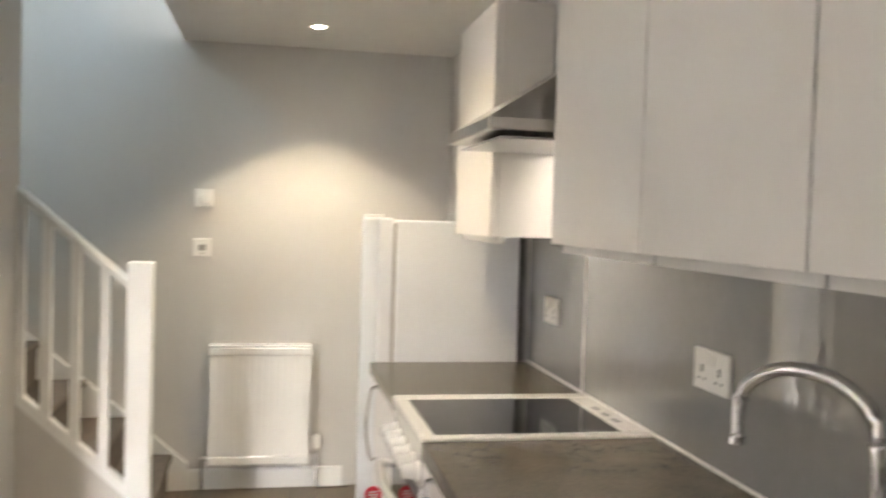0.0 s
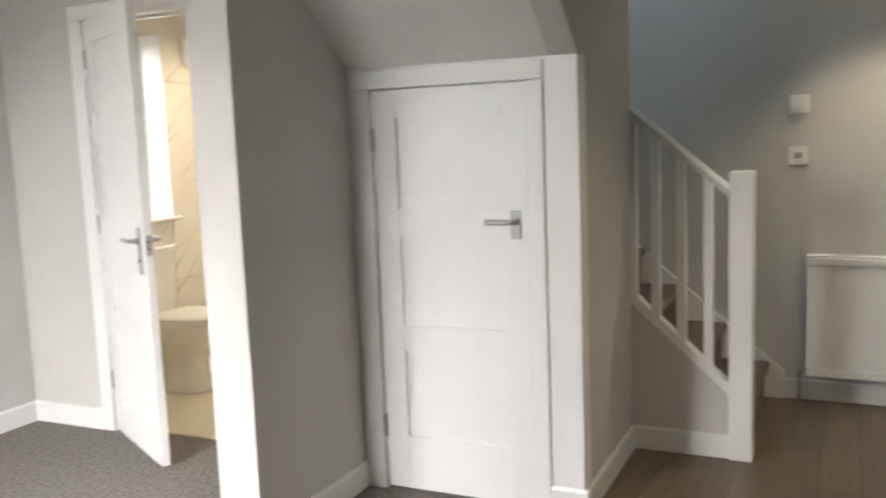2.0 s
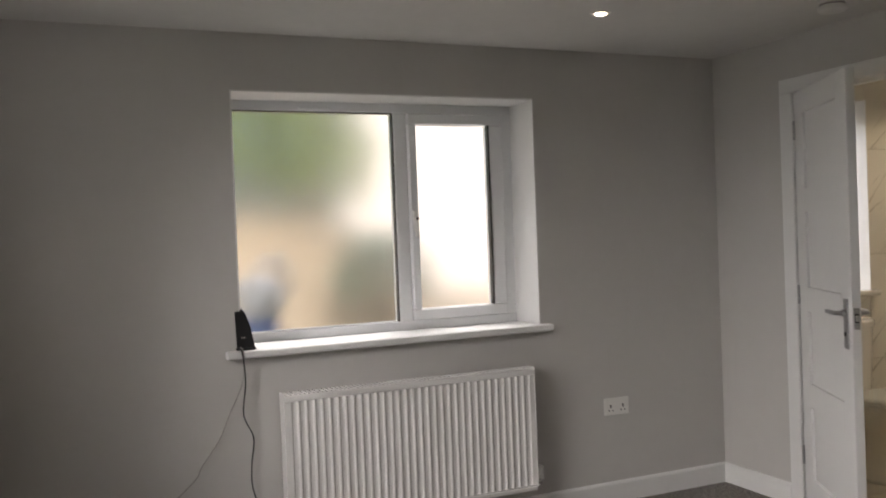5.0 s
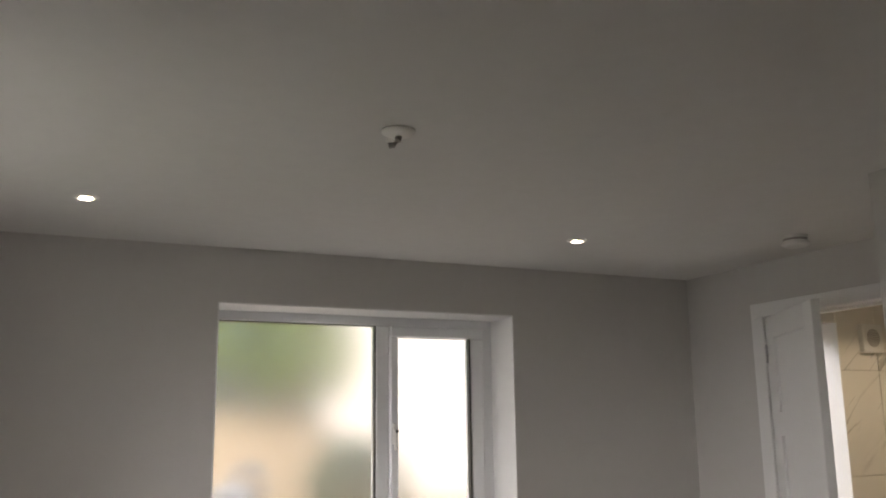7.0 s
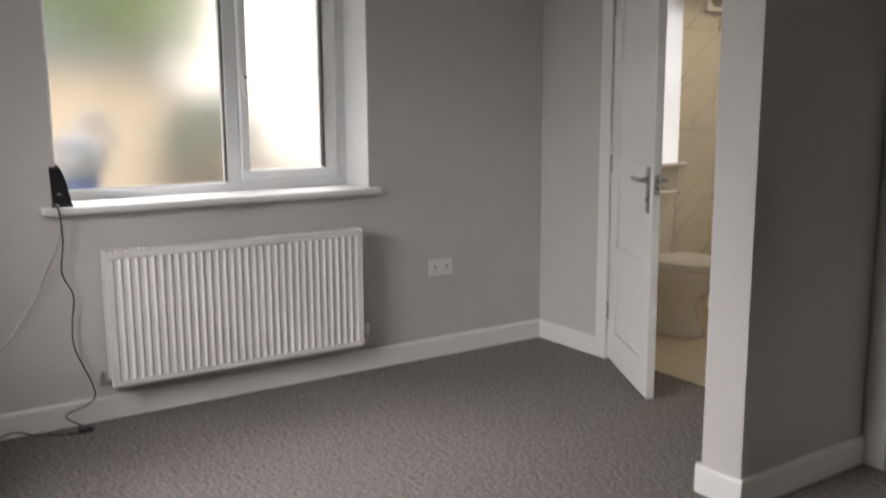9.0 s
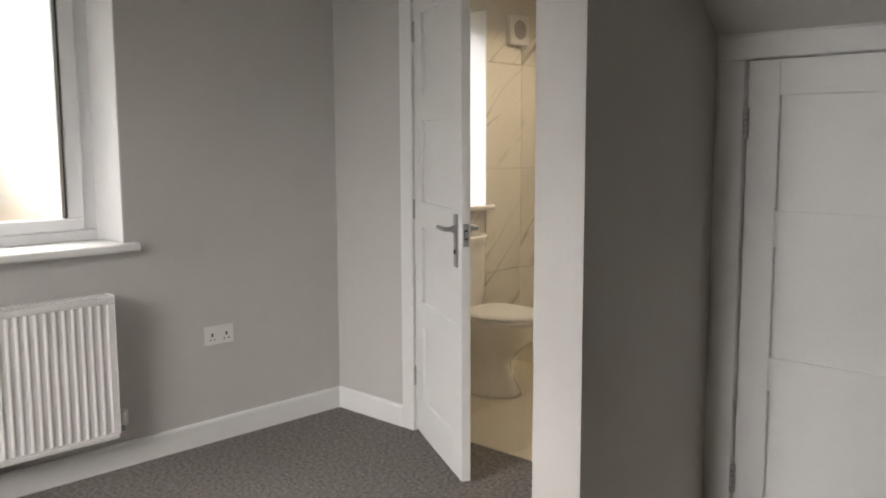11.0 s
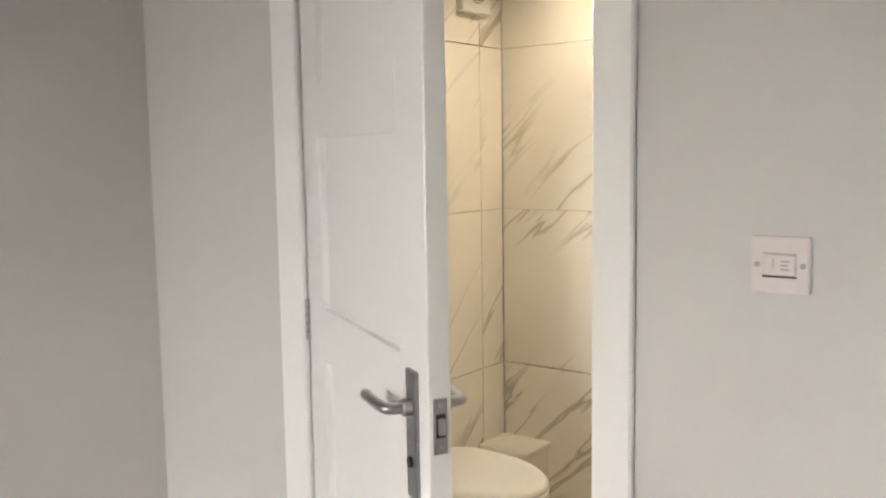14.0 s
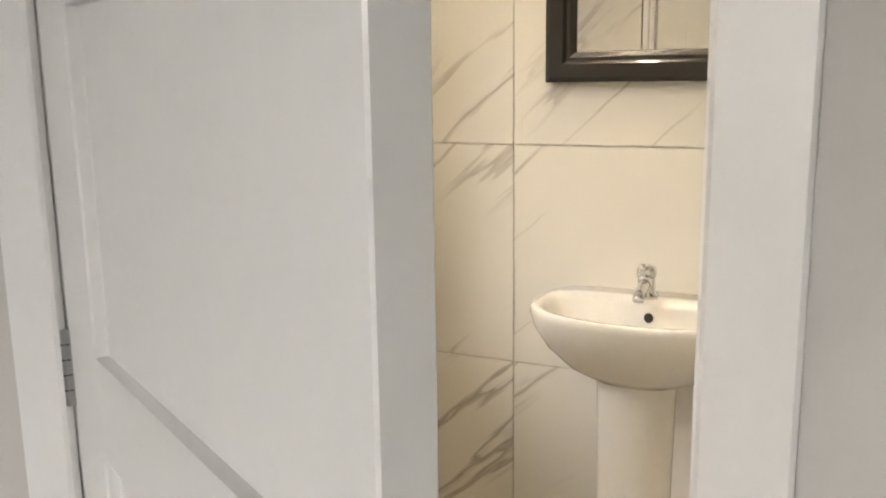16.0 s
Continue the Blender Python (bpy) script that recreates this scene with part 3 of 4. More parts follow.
for x in (-0.232, -0.135, -0.028, 0.082):
    z0b, z1b = ztop(x) - 0.03, rz(x) - 0.035
    part("baluster", box(x - 0.019, SY - 0.002, z0b, x + 0.019, SY + 0.03, z1b, 0.002), WHITE, st)


# ---- radiators ----
def radiator_wide():
    r = thing("radiator", (-3.17, 1.35, 0.158), "white ribbed panel radiator on the wall under the window", "radiator")
    off = Vector((3.17, -1.35, -0.158))
    def add(n, bm, m, l="", s=False, to=None):
        bmesh.ops.translate(bm, verts=bm.verts, vec=off)
        return part(n, bm, m, to or r, l, s)
    a, b, lo, hi = 0.755, 1.945, 0.158, 0.741
    n = 33
    pitch = (b - a - 0.05) / n
    prof = [(a, -0.03), (a, 0.0)]
    for i in range(n):
        s = a + 0.025 + i * pitch
        prof += [(s + pitch * 0.08, 0.0), (s + pitch * 0.26, -0.011), (s + pitch * 0.5, -0.013), (s + pitch * 0.74, -0.011), (s + pitch * 0.92, 0.0)]
    prof += [(b, 0.0), (b, -0.03)]
    X = -3.122
    pts = [(X + 0.45 * d if d > -0.02 else X + d, y) for y, d in prof]
    panel = prism(pts, "z", lo + 0.03, hi - 0.035)
    add("front_panel", panel, ENAMEL)
    add("bottom_rail", box(X - 0.03, a, lo, X, b, lo + 0.03, 0.006), ENAMEL)
    add("top_rail", box(X - 0.03, a, hi - 0.035, X, b, hi - 0.006, 0.004), ENAMEL)
    add("back_panel", box(XW + 0.03, a + 0.01, lo + 0.01, XW + 0.045, b - 0.01, hi - 0.02, 0.004), ENAMEL)
    g = bmesh.new()
    for i in range(60):
        y = a + 0.02 + i * (b - a - 0.04) / 59
        box(XW + 0.03, y - 0.004, hi - 0.01, X - 0.002, y + 0.004, hi - 0.002, bm=g)
    add("top_grille", g, ENAMEL)
    for y, s in ((a, -1), (b, 1)):
        add("side_panel", box(XW + 0.03, y - 0.002, lo + 0.02, X + 0.001, y + 0.002, hi, 0.0008), ENAMEL)
    v = add("thermostatic_valve", lathe([(0.014, 0), (0.016, 0.01), (0.016, 0.055), (0.010, 0.062)], (X - 0.03, b + 0.03, lo + 0.045), sides=14), PLAST, "white valve cap")
    add("valve_body", tube([(X - 0.03, b - 0.01, lo + 0.03), (X - 0.03, b + 0.03, lo + 0.03), (X - 0.03, b + 0.03, lo + 0.05)], 0.011), CHROME, "chrome valve body")
    add("pipe", tube([(X - 0.03, b + 0.03, lo + 0.03), (XW + 0.001, b + 0.03, lo + 0.03)], 0.0075), CHROME)
    add("lockshield_valve", tube([(X - 0.03, a + 0.01, lo + 0.03), (X - 0.03, a - 0.045, lo + 0.03)], 0.012), STEEL, "steel lockshield valve")
    add("lockshield_cap", lathe([(0.012, 0), (0.012, 0.035), (0.008, 0.04)], (X - 0.03, a - 0.03, lo + 0.035), sides=12), SATIN)
    add("pipe", tube([(X - 0.03, a - 0.03, lo + 0.03), (XW + 0.001, a - 0.03, lo + 0.03)], 0.0075), CHROME)


radiator_wide()


def radiator_small():
    r = thing("radiator", (0.67, 4.65, 0.143), "small white panel radiator on the end wall by the stairs", "radiator")
    off = Vector((-0.67, -4.65, -0.143))
    def add(n, bm, m, l="", s=False):
        bmesh.ops.translate(bm, verts=bm.verts, vec=off)
        return part(n, bm, m, r, l, s)
    a, b, lo, hi, Y = 0.425, 0.925, 0.143, 0.748, 4.60
    n = 14
    prof = [(a, Y + 0.03), (a, Y)]
    pitch = (b - a - 0.05) / n
    for i in range(n):
        s = a + 0.025 + i * pitch
        prof += [(s + pitch * 0.1, Y), (s + pitch * 0.3, Y + 0.0006), (s + pitch * 0.7, Y + 0.0006), (s + pitch * 0.9, Y)]
    prof += [(b, Y), (b, Y + 0.03)]
    add("front_panel", prism(prof, "z", lo + 0.045, hi - 0.05), ENAMEL)
    add("top_rail", box(a - 0.004, Y - 0.006, hi - 0.05, b + 0.004, Y + 0.03, hi - 0.012, 0.006, seg=2), ENAMEL)
    add("bottom_rail", box(a - 0.002, Y - 0.004, lo, b + 0.002, Y + 0.03, lo + 0.045, 0.006, seg=2), ENAMEL)
    add("back_panel", box(a + 0.01, 4.665, lo + 0.01, b - 0.01, 4.68, hi - 0.02), ENAMEL)
    g = box(a - 0.004, Y + 0.0, hi - 0.010, b + 0.004, 4.68, hi, 0.003)
    add("top_grille", g, ENAMEL)
    for x in (a, b):
        add("side_panel", box(x - 0.002, Y, lo + 0.02, x + 0.002, 4.68, hi - 0.01), ENAMEL)
    add("thermostatic_valve", lathe([(0.016, 0), (0.019, 0.01), (0.019, 0.06), (0.012, 0.068)], (b + 0.035, Y + 0.03, lo + 0.075), sides=14), PLAST, "white and grey valve cap")
    add("valve_body", tube([(b - 0.01, Y + 0.03, lo + 0.04), (b + 0.035, Y + 0.03, lo + 0.04), (b + 0.035, Y + 0.03, lo + 0.08)], 0.013), STEEL, "dull steel valve body")
    add("pipe", tube([(b + 0.035, Y + 0.03, lo + 0.04), (b + 0.035, Y + 0.03, 0.0)], 0.0075), CHROME)
    add("lockshield_valve", tube([(a + 0.01, Y + 0.03, lo + 0.03), (a - 0.04, Y + 0.03, lo + 0.03)], 0.011), STEEL)
    add("pipe", tube([(a - 0.03, Y + 0.03, lo + 0.03), (a - 0.03, Y + 0.03, 0.0)], 0.0075), CHROME)


radiator_small()


# ---- wall fittings ----
def at_base(ob, bm):
    bmesh.ops.translate(bm, verts=bm.verts, vec=-ob.location)
    return bm


def double_socket(at, normal, label):
    """A twin socket outlet, 0.146 x 0.086, whose back lies at the given place."""
    s = thing("double_socket", at, label, "socket")
    part("face_plate", box(-0.073, -0.009, -0.043, 0.073, 0, 0.043, 0.003, seg=2), PLAST, s)
    for cx in (-0.036, 0.036):
        hb = box(cx - 0.004, -0.0095, -0.006, cx + 0.004, -0.007, 0.010)
        box(cx - 0.015, -0.0095, -0.022, cx - 0.008, -0.007, -0.017, bm=hb)
        box(cx + 0.008, -0.0095, -0.022, cx + 0.015, -0.007, -0.017, bm=hb)
        part("pin_holes", hb, DARK, s, "dark pin holes")
    for cx in (-0.011, 0.011):
        part("rocker", box(cx - 0.0065, -0.0125, 0.012, cx + 0.0065, -0.008, 0.034, 0.002), PLAST, s)
    s.rotation_euler = (0, 0, normal)
    return s


double_socket((XW, 2.467, 0.482), radians(90), "white double power socket low on the pale wall")
sw = thing("fan_isolator_switch", (-1.672, YD, 1.213), "pinkish-white fan isolator switch on the wall", "switch")
part("face_plate", box(-0.043, -0.010, -0.043, 0.043, 0, 0.043, 0.003, seg=2), PINKP, sw)
part("rocker", box(-0.024, -0.013, -0.016, 0.024, -0.009, 0.016, 0.002), PINKP, sw)
part("edge_line", box(-0.024, -0.0135, -0.0185, 0.024, -0.009, -0.0165), DARK, sw)
part("edge_line", box(-0.024, -0.0135, 0.0165, 0.024, -0.009, 0.0178), GREYP, sw)
for x in (-0.033, 0.033):
    part("screw", lathe([(0.0042, 0), (0.0042, -0.002)], (x, -0.010, 0), "y", 12), GREYP, sw)
for z, w in ((0.006, 0.012), (0.0, 0.010), (-0.006, 0.012)):
    part("printed_mark", box(0.002, -0.0134, z - 0.0012, 0.002 + w, -0.0128, z + 0.0012), GREYP, sw)
part("printed_mark", box(-0.010, -0.0134, -0.004, -0.008, -0.0128, 0.010), GREYP, sw)

def wall_control(at, label, big):
    w = thing("wall_thermostat", at, label, "thermostat")
    part("case", box(-0.045, -0.03 if big else -0.012, -0.045, 0.045, 0, 0.045, 0.006, seg=2), PLAST, w)
    if big:
        part("dial", lathe([(0.028, 0), (0.028, -0.016), (0.024, -0.020)], (0.006, -0.03, -0.004), "y", 24), PLAST, w)
    else:
        part("rocker", box(-0.018, -0.016, -0.015, 0.018, -0.011, 0.015, 0.002), GREYP, w, "small grey display")
        part("marking", box(-0.012, -0.0125, -0.032, 0.012, -0.0118, -0.028), GREYP, w)


wall_control((0.378, YN, 1.478), "white square thermostat with a dial on the end wall", True)
wall_control((0.372, YN, 1.230), "white square control plate on the end wall", False)


# ---- ceiling fittings ----
def downlight(x, y, label, energy, cone=95, blend=0.6):
    d = thing("downlight", (x, y, H), label, "ceiling light", "recessed ceiling downlights")
    part("bezel", lathe([(0.042, 0), (0.042, -0.003), (0.038, -0.005), (0.031, -0.005), (0.028, -0.002)], (0, 0, 0), sides=28), PLAST, d)
    part("lens", lathe([(0.0215, -0.0055), (0.018, -0.007), (0.006, -0.008)], (0, 0, 0), sides=20), LAMPG, d, "glowing lamp lens")
    lamp("downlight_beam", "SPOT", look((x, y, H - 0.02), (x, y + 0.0005, 0)), energy, (1.0, 0.86, 0.62), cone=cone, blend=blend, soft=0.03)


downlight(0.905, 4.16, "small round recessed ceiling light glowing warm", 9, 105, 0.5)
downlight(0.80, 2.66, "small round recessed ceiling light glowing warm", 6.5, 120, 0.6)
downlight(-2.55, 0.024, "small round recessed ceiling light glowing white", 1.2)
downlight(-2.545, 1.99, "small round recessed ceiling light glowing white", 1.2)
downlight(0.905, -0.1, "small round recessed ceiling light glowing warm", 1.0)
rose = thing("ceiling_rose", (-1.507, 0.745, H), "white ceiling rose with a cut cable end", "ceiling fitting")
rose.scale = (0.84, 0.84, 0.72)
part("rose_plate", lathe([(0.055, 0), (0.054, -0.008), (0.040, -0.018), (0.020, -0.022), (0.006, -0.023)], (0, 0, 0), sides=28), PLAST, rose, smooth=True)
part("cable_stub", tube([(0.0, 0, -0.02), (0.004, -0.004, -0.04), (-0.006, -0.015, -0.055), (-0.012, -0.03, -0.058)], 0.011, sides=10), GREYP, rose, "brown-grey connector stub")
al = thing("smoke_alarm", (-2.12, 2.81, H), "white round smoke alarm on the ceiling", "smoke alarm")
part("base", lathe([(0.052, 0), (0.052, -0.010)], (0, 0, 0), sides=28), PLAST, al)
part("body", lathe([(0.048, -0.010), (0.048, -0.024), (0.056, -0.026), (0.056, -0.038), (0.045, -0.046), (0.010, -0.047)], (0, 0, 0), sides=28), PLAST, al)
part("vent_ring", lathe([(0.0485, -0.0125), (0.0485, -0.021)], (0, 0, 0), sides=28), GREYP, al)

# ---- router and cables on the window board ----
ro = thing("wifi_router", (-3.245, 0.61, 0.928), "black upright wifi router on the white window board", "router")
rings = []
for hw, ya, yb, z in ((0.030, -0.022, 0.052, 0.0), (0.030, -0.022, 0.050, 0.02), (0.026, -0.024, 0.036, 0.10), (0.020, -0.026, 0.018, 0.155), (0.010, -0.020, 0.006, 0.172)):
    rings.append([(-hw, ya, z), (hw, ya, z), (hw, yb, z), (-hw, yb, z)])
part("case", loft(rings), BLACKP, ro)
part("stand", box(-0.034, -0.026, 0, 0.034, 0.056, 0.012, 0.003), BLACKP, ro)
part("light_strip", box(0.0262, -0.004, 0.05, 0.0295, 0.014, 0.056), GREYP, ro)
c1 = [(x, y - 0.03, z) for x, y, z in ((-3.21, 0.615, 0.94), (-3.18, 0.63, 0.925), (-3.183, 0.64, 0.80), (-3.20, 0.63, 0.66), (-3.205, 0.668, 0.56), (-3.206, 0.655, 0.44), (-3.205, 0.66, 0.33), (-3.195, 0.72, 0.16), (-3.17, 0.70, 0.105), (-3.19, 0.60, 0.06), (-3.16, 0.66, 0.012), (-3.10, 0.66, 0.006), (-3.12, 0.58, 0.006), (-3.17, 0.48, 0.008), (-3.19, 0.40, 0.03), (-3.19, 0.30, 0.008), (-3.19, 0.05, 0.006))]
c2 = [(-3.21, 0.60, 0.94), (-3.18, 0.605, 0.925), (-3.19, 0.60, 0.80), (-3.21, 0.54, 0.66), (-3.212, 0.50, 0.57), (-3.213, 0.42, 0.46), (-3.213, 0.40, 0.42), (-3.213, 0.30, 0.33), (-3.212, 0.16, 0.20), (-3.20, 0.05, 0.10), (-3.19, -0.1, 0.01), (-3.19, -0.4, 0.006)]
tagged(put("router_cable", tube(c1, 0.0032, sides=8, smooth_steps=6), BLACKP, smooth=True), "thin black kinked cable hanging from the window board", "cable", "router cables")
tagged(put("router_cable", tube(c2, 0.0028, sides=8, smooth_steps=6), GREYP, smooth=True), "thin grey cable hanging from the window board", "cable", "router cables")
plug = thing("power_adaptor", (-3.12, 0.63, 0.0), "small black cable adaptor lying on the carpet", "adaptor")
part("case", box(-0.016, -0.03, 0.0, 0.016, 0.03, 0.02, 0.004), BLACKP, plug)

# ---- kitchen ----
WF, WT = 1.06, 0.91
WTH = 0.038


def worktop(ya, yb, label):
    w = tagged(put("worktop", box(WF, ya, WT - WTH, XE - 0.008, yb, WT, 0.004, seg=2), WORKTOP), label, "worktop", "kitchen worktops")
    return w


worktop(2.537, 3.13, "dark brown-grey laminate worktop beside the fridge")
# the near worktop has a cut-out for the sink
SK = (1.135, 1.545, 0.62, 1.53)
wb = wall_bm("y", WT - WTH, WT, WF, XE - 0.008, -0.4, 2.048, [(SK[0], SK[1], SK[2], SK[3])])
for v in wb.verts:
    v.co = (v.co.x, v.co.z, v.co.y)
tagged(put("worktop", wb, WORKTOP), "dark brown-grey laminate worktop with a sink cut-out", "worktop", "kitchen worktops")
sink = thing("kitchen_sink", (1.34, 1.07, WT), "stainless steel inset sink with a drainer", "sink")
rim = bmesh.new()
for a in ((SK[0] - 0.015, SK[2] - 0.015, SK[0] + 0.03, SK[3] + 0.015), (SK[1] - 0.03, SK[2] - 0.015, SK[1] + 0.015, SK[3] + 0.015), (SK[0] + 0.03, SK[2] - 0.015, SK[1] - 0.03, SK[2] + 0.03), (SK[0] + 0.03, SK[3] - 0.03, SK[1] - 0.03, SK[3] + 0.015)):
    box(a[0] - 1.34, a[1] - 1.07, 0.0005, a[2] - 1.34, a[3] - 1.07, 0.006, bm=rim)
part("rim", rim, STEEL, sink)
bw_ = bmesh.new()
for a in ((SK[0], SK[2], -0.16, SK[1], SK[3], -0.155), (SK[0], SK[2], -0.155, SK[0] + 0.004, SK[3], 0), (SK[1] - 0.004, SK[2], -0.155, SK[1], SK[3], 0), (SK[0], SK[2], -0.155, SK[1], SK[2] + 0.004, 0), (SK[0], SK[3] - 0.004, -0.155, SK[1], SK[3], 0)):
    box(a[0] - 1.34, a[1] - 1.07, a[2], a[3] - 1.34, a[4] - 1.07, a[5], bm=bw_)
part("bowl", bw_, STEEL, sink)
part("plug_hole", lathe([(0.04, 0), (0.04, 0.004), (0.02, 0.002)], (0, 0.1, -0.155), sides=20), CHROME, sink)
tap = thing("kitchen_tap", (1.575, 1.22, WT), "chrome swan-neck kitchen mixer tap", "tap")
part("base", lathe([(0.026, 0), (0.026, 0.02), (0.018, 0.035), (0.016, 0.06), (0.013, 0.065)], (0, 0, 0), sides=20), CHROME, tap, smooth=True)
arc = [(0, 0, 0.05), (0, 0, 0.16), (-0.002, 0.005, 0.20)]
ex, ey = -0.085, 0.235
for i in range(0, 11):
    a = math.pi * i / 10
    u = (1 - math.cos(a)) / 2
    arc.append((ex * u, ey * u, 0.205 + 0.08 * math.sin(a)))
arc.append((ex, ey, 0.145))
part("spout", tube(arc, 0.0125, sides=14, smooth_steps=3), CHROME, tap, smooth=True)
part("lever", tube([(0, 0, 0.06), (-0.02, -0.05, 0.075), (-0.03, -0.09, 0.08)], 0.006), CHROME, tap)
part("collar", lathe([(0.0145, 0), (0.0145, 0.012)], (ex, ey, 0.143), sides=16), CHROME, tap)

# splashback, one sheet behind each stretch
tagged(struct("trim_splashback", box(XE - 0.007, -0.4, WT, XE - 0.001, 2.56, 1.375), SPLASH, "glossy grey glass splashback above the worktop", "splashback"))
tagged(struct("trim_splashback", box(XE - 0.007, 2.566, WT, XE - 0.001, 3.13, 1.375), SPLASH, "glossy grey glass splashback above the worktop", "splashback"))
struct("trim_splashback_joint", box(XE - 0.009, 2.558, WT, XE - 0.001, 2.568, 1.375), PLAST, "pale joint strip between glass panels", "trim")
struct("trim_worktop_seal", box(XE - 0.014, -0.4, WT + 0.001, XE - 0.007, 3.13, WT + 0.008, 0.002), PLAST, "white sealant line along the worktop", "sealant")
double_socket((XE - 0.007, 1.79, 1.113), radians(-90), "white double socket on the grey glass splashback")
double_socket((XE - 0.007, 2.857, 1.122), radians(-90), "white socket plate on the grey glass splashback")


def base_unit(ya, yb, label, handle=None):
    u = thing("base_cabinet", (1.35, (ya + yb) / 2, 0.0), label, "kitchen cabinet", "kitchen base cabinets")
    h = (yb - ya) / 2
    part("body", box(-0.25, -h, 0.15, 0.27, h, 0.87), CARCASS, u)
    part("plinth", box(-0.21, -h, 0.0, -0.19, h, 0.15), CARCASS, u)
    dr = part("door", box(-0.27, -h + 0.002, 0.155, -0.251, h - 0.002, 0.862, 0.002), GLOSS, u)
    y = h - 0.06 if handle is None else handle
    part("handle", tube([(-0.27, y, 0.60), (-0.292, y, 0.605), (-0.305, y, 0.67), (-0.308, y, 0.72), (-0.305, y, 0.77), (-0.292, y, 0.835), (-0.27, y, 0.84)], 0.006, sides=10, smooth_steps=4), CHROME, dr, "chrome bow handle")


base_unit(2.54, 3.128, "glossy pale grey base cabinet beside the fridge", handle=0.2)
base_unit(1.548, 2.046, "glossy pale grey base cabinet under the worktop")
base_unit(1.046, 1.546, "glossy pale grey base cabinet under the sink")
base_unit(0.546, 1.044, "glossy pale grey base cabinet under the sink")
base_unit(-0.4, 0.544, "glossy pale grey base cabinet under the worktop")

# cooker
ck = thing("cooker", (1.345, 2.292, 0.0), "white freestanding electric cooker with a black glass hob", "cooker")
part("body", box(-0.245, -0.238, 0.03, 0.27, 0.238, 0.88, 0.004), ENAMEL, ck)
fr_ = box(-0.285, -0.242, 0.88, 0.272, -0.208, 0.918, 0.004)
box(-0.285, 0.185, 0.88, 0.272, 0.242, 0.918, 0.004, fr_)
box(-0.285, -0.208, 0.88, -0.248, 0.185, 0.918, 0.004, fr_)
box(0.205, -0.208, 0.88, 0.272, 0.185, 0.918, 0.004, fr_)
part("hob_surround", fr_, ENAMEL, ck)
hob = part("hob_glass", box(-0.248, -0.208, 0.885, 0.205, 0.185, 0.916), BLACKG, ck, "black ceramic glass hob")
for y in (-0.10, -0.03, 0.04):
    part("hot_light_mark", box(0.225, y - 0.018, 0.918, 0.24, y + 0.018, 0.9188), BLACKP, ck, "dark printed mark")
part("control_panel", box(-0.28, -0.238, 0.78, -0.245, 0.238, 0.88, 0.006), ENAMEL, ck)
for i in range(6):
    y = -0.19 + i * 0.076
    part("knob", lathe([(0.024, -0.28), (0.024, -0.288), (0.019, -0.292), (0.017, -0.318), (0.012, -0.322)], (0, y, 0.83), "x", 20), ENAMEL, ck, "white control knob", True)
part("panel_trim", box(-0.284, -0.238, 0.768, -0.25, 0.238, 0.778), BLACKP, ck, "black trim strip")
od = part("oven_door", box(-0.285, -0.236, 0.33, -0.246, 0.236, 0.765, 0.006), BLACKG, ck, "black glass oven door")
part("door_side_trim", box(-0.289, -0.238, 0.33, -0.25, -0.225, 0.765), ENAMEL, od)
part("oven_handle", tube([(-0.285, -0.2, 0.735), (-0.318, -0.2, 0.74), (-0.330, -0.12, 0.74), (-0.335, 0.0, 0.74), (-0.330, 0.12, 0.74), (-0.318, 0.2, 0.74), (-0.285, 0.2, 0.735)], 0.011, sides=10, smooth_steps=4), ENAMEL, od, "white bow handle")
ld = part("lower_oven_door", box(-0.285, -0.236, 0.08, -0.246, 0.236, 0.322, 0.006), BLACKG, ck, "black lower door")
part("oven_handle", tube([(-0.285, -0.2, 0.295), (-0.318, -0.2, 0.30), (-0.333, 0.0, 0.30), (-0.318, 0.2, 0.30), (-0.285, 0.2, 0.295)], 0.010, sides=10, smooth_steps=4), ENAMEL, ld)
part("foot_plinth", box(-0.23, -0.23, 0.0, 0.26, 0.23, 0.08), BLACKP, ck)
tg = thing("red_tag", (1.012, 2.53, 0.64), "round red paper tag hanging on the cooker handle", "label")
part("disc", lathe([(0.024, -0.001), (0.024, 0.001)], (0, 0, 0), "y", 24), RED, tg)
for z, w in ((0.008, 0.025), (0.0, 0.03), (-0.008, 0.022)):
    part("printed_bar", box(-w / 2, -0.0018, z - 0.002, w / 2, -0.0011, z + 0.002), PLAST, tg, "pale printed bar")
part("string", tube([(0, 0, 0.022), (0.0, 0.0, 0.10)], 0.001, sides=6), PLAST, tg)

# fridge
fg = thing("fridge", (1.35, 3.44, 0.0), "white freestanding fridge with its door closed", "fridge")
part("body", box(-0.205, -0.285, 0.03, 0.24, 0.285, 1.40, 0.006, seg=2), FRIDGEW, fg)
part("door_seal", box(-0.215, -0.275, 0.06, -0.205, 0.275, 1.39), GREYP, fg, "grey door seal")
part("door", box(-0.270, -0.285, 0.05, -0.215, 0.285, 1.408, 0.010, seg=3), FRIDGEW, fg)
part("foot", box(-0.19, -0.27, 0.0, 0.22, 0.27, 0.03), BLACKP, fg)
part("hinge_cap", box(-0.265, 0.20, 1.408, -0.19, 0.27, 1.42, 0.003), PLAST, fg)

# wall cabinets
UF, UB, UT = 1.33, 1.363, 2.035


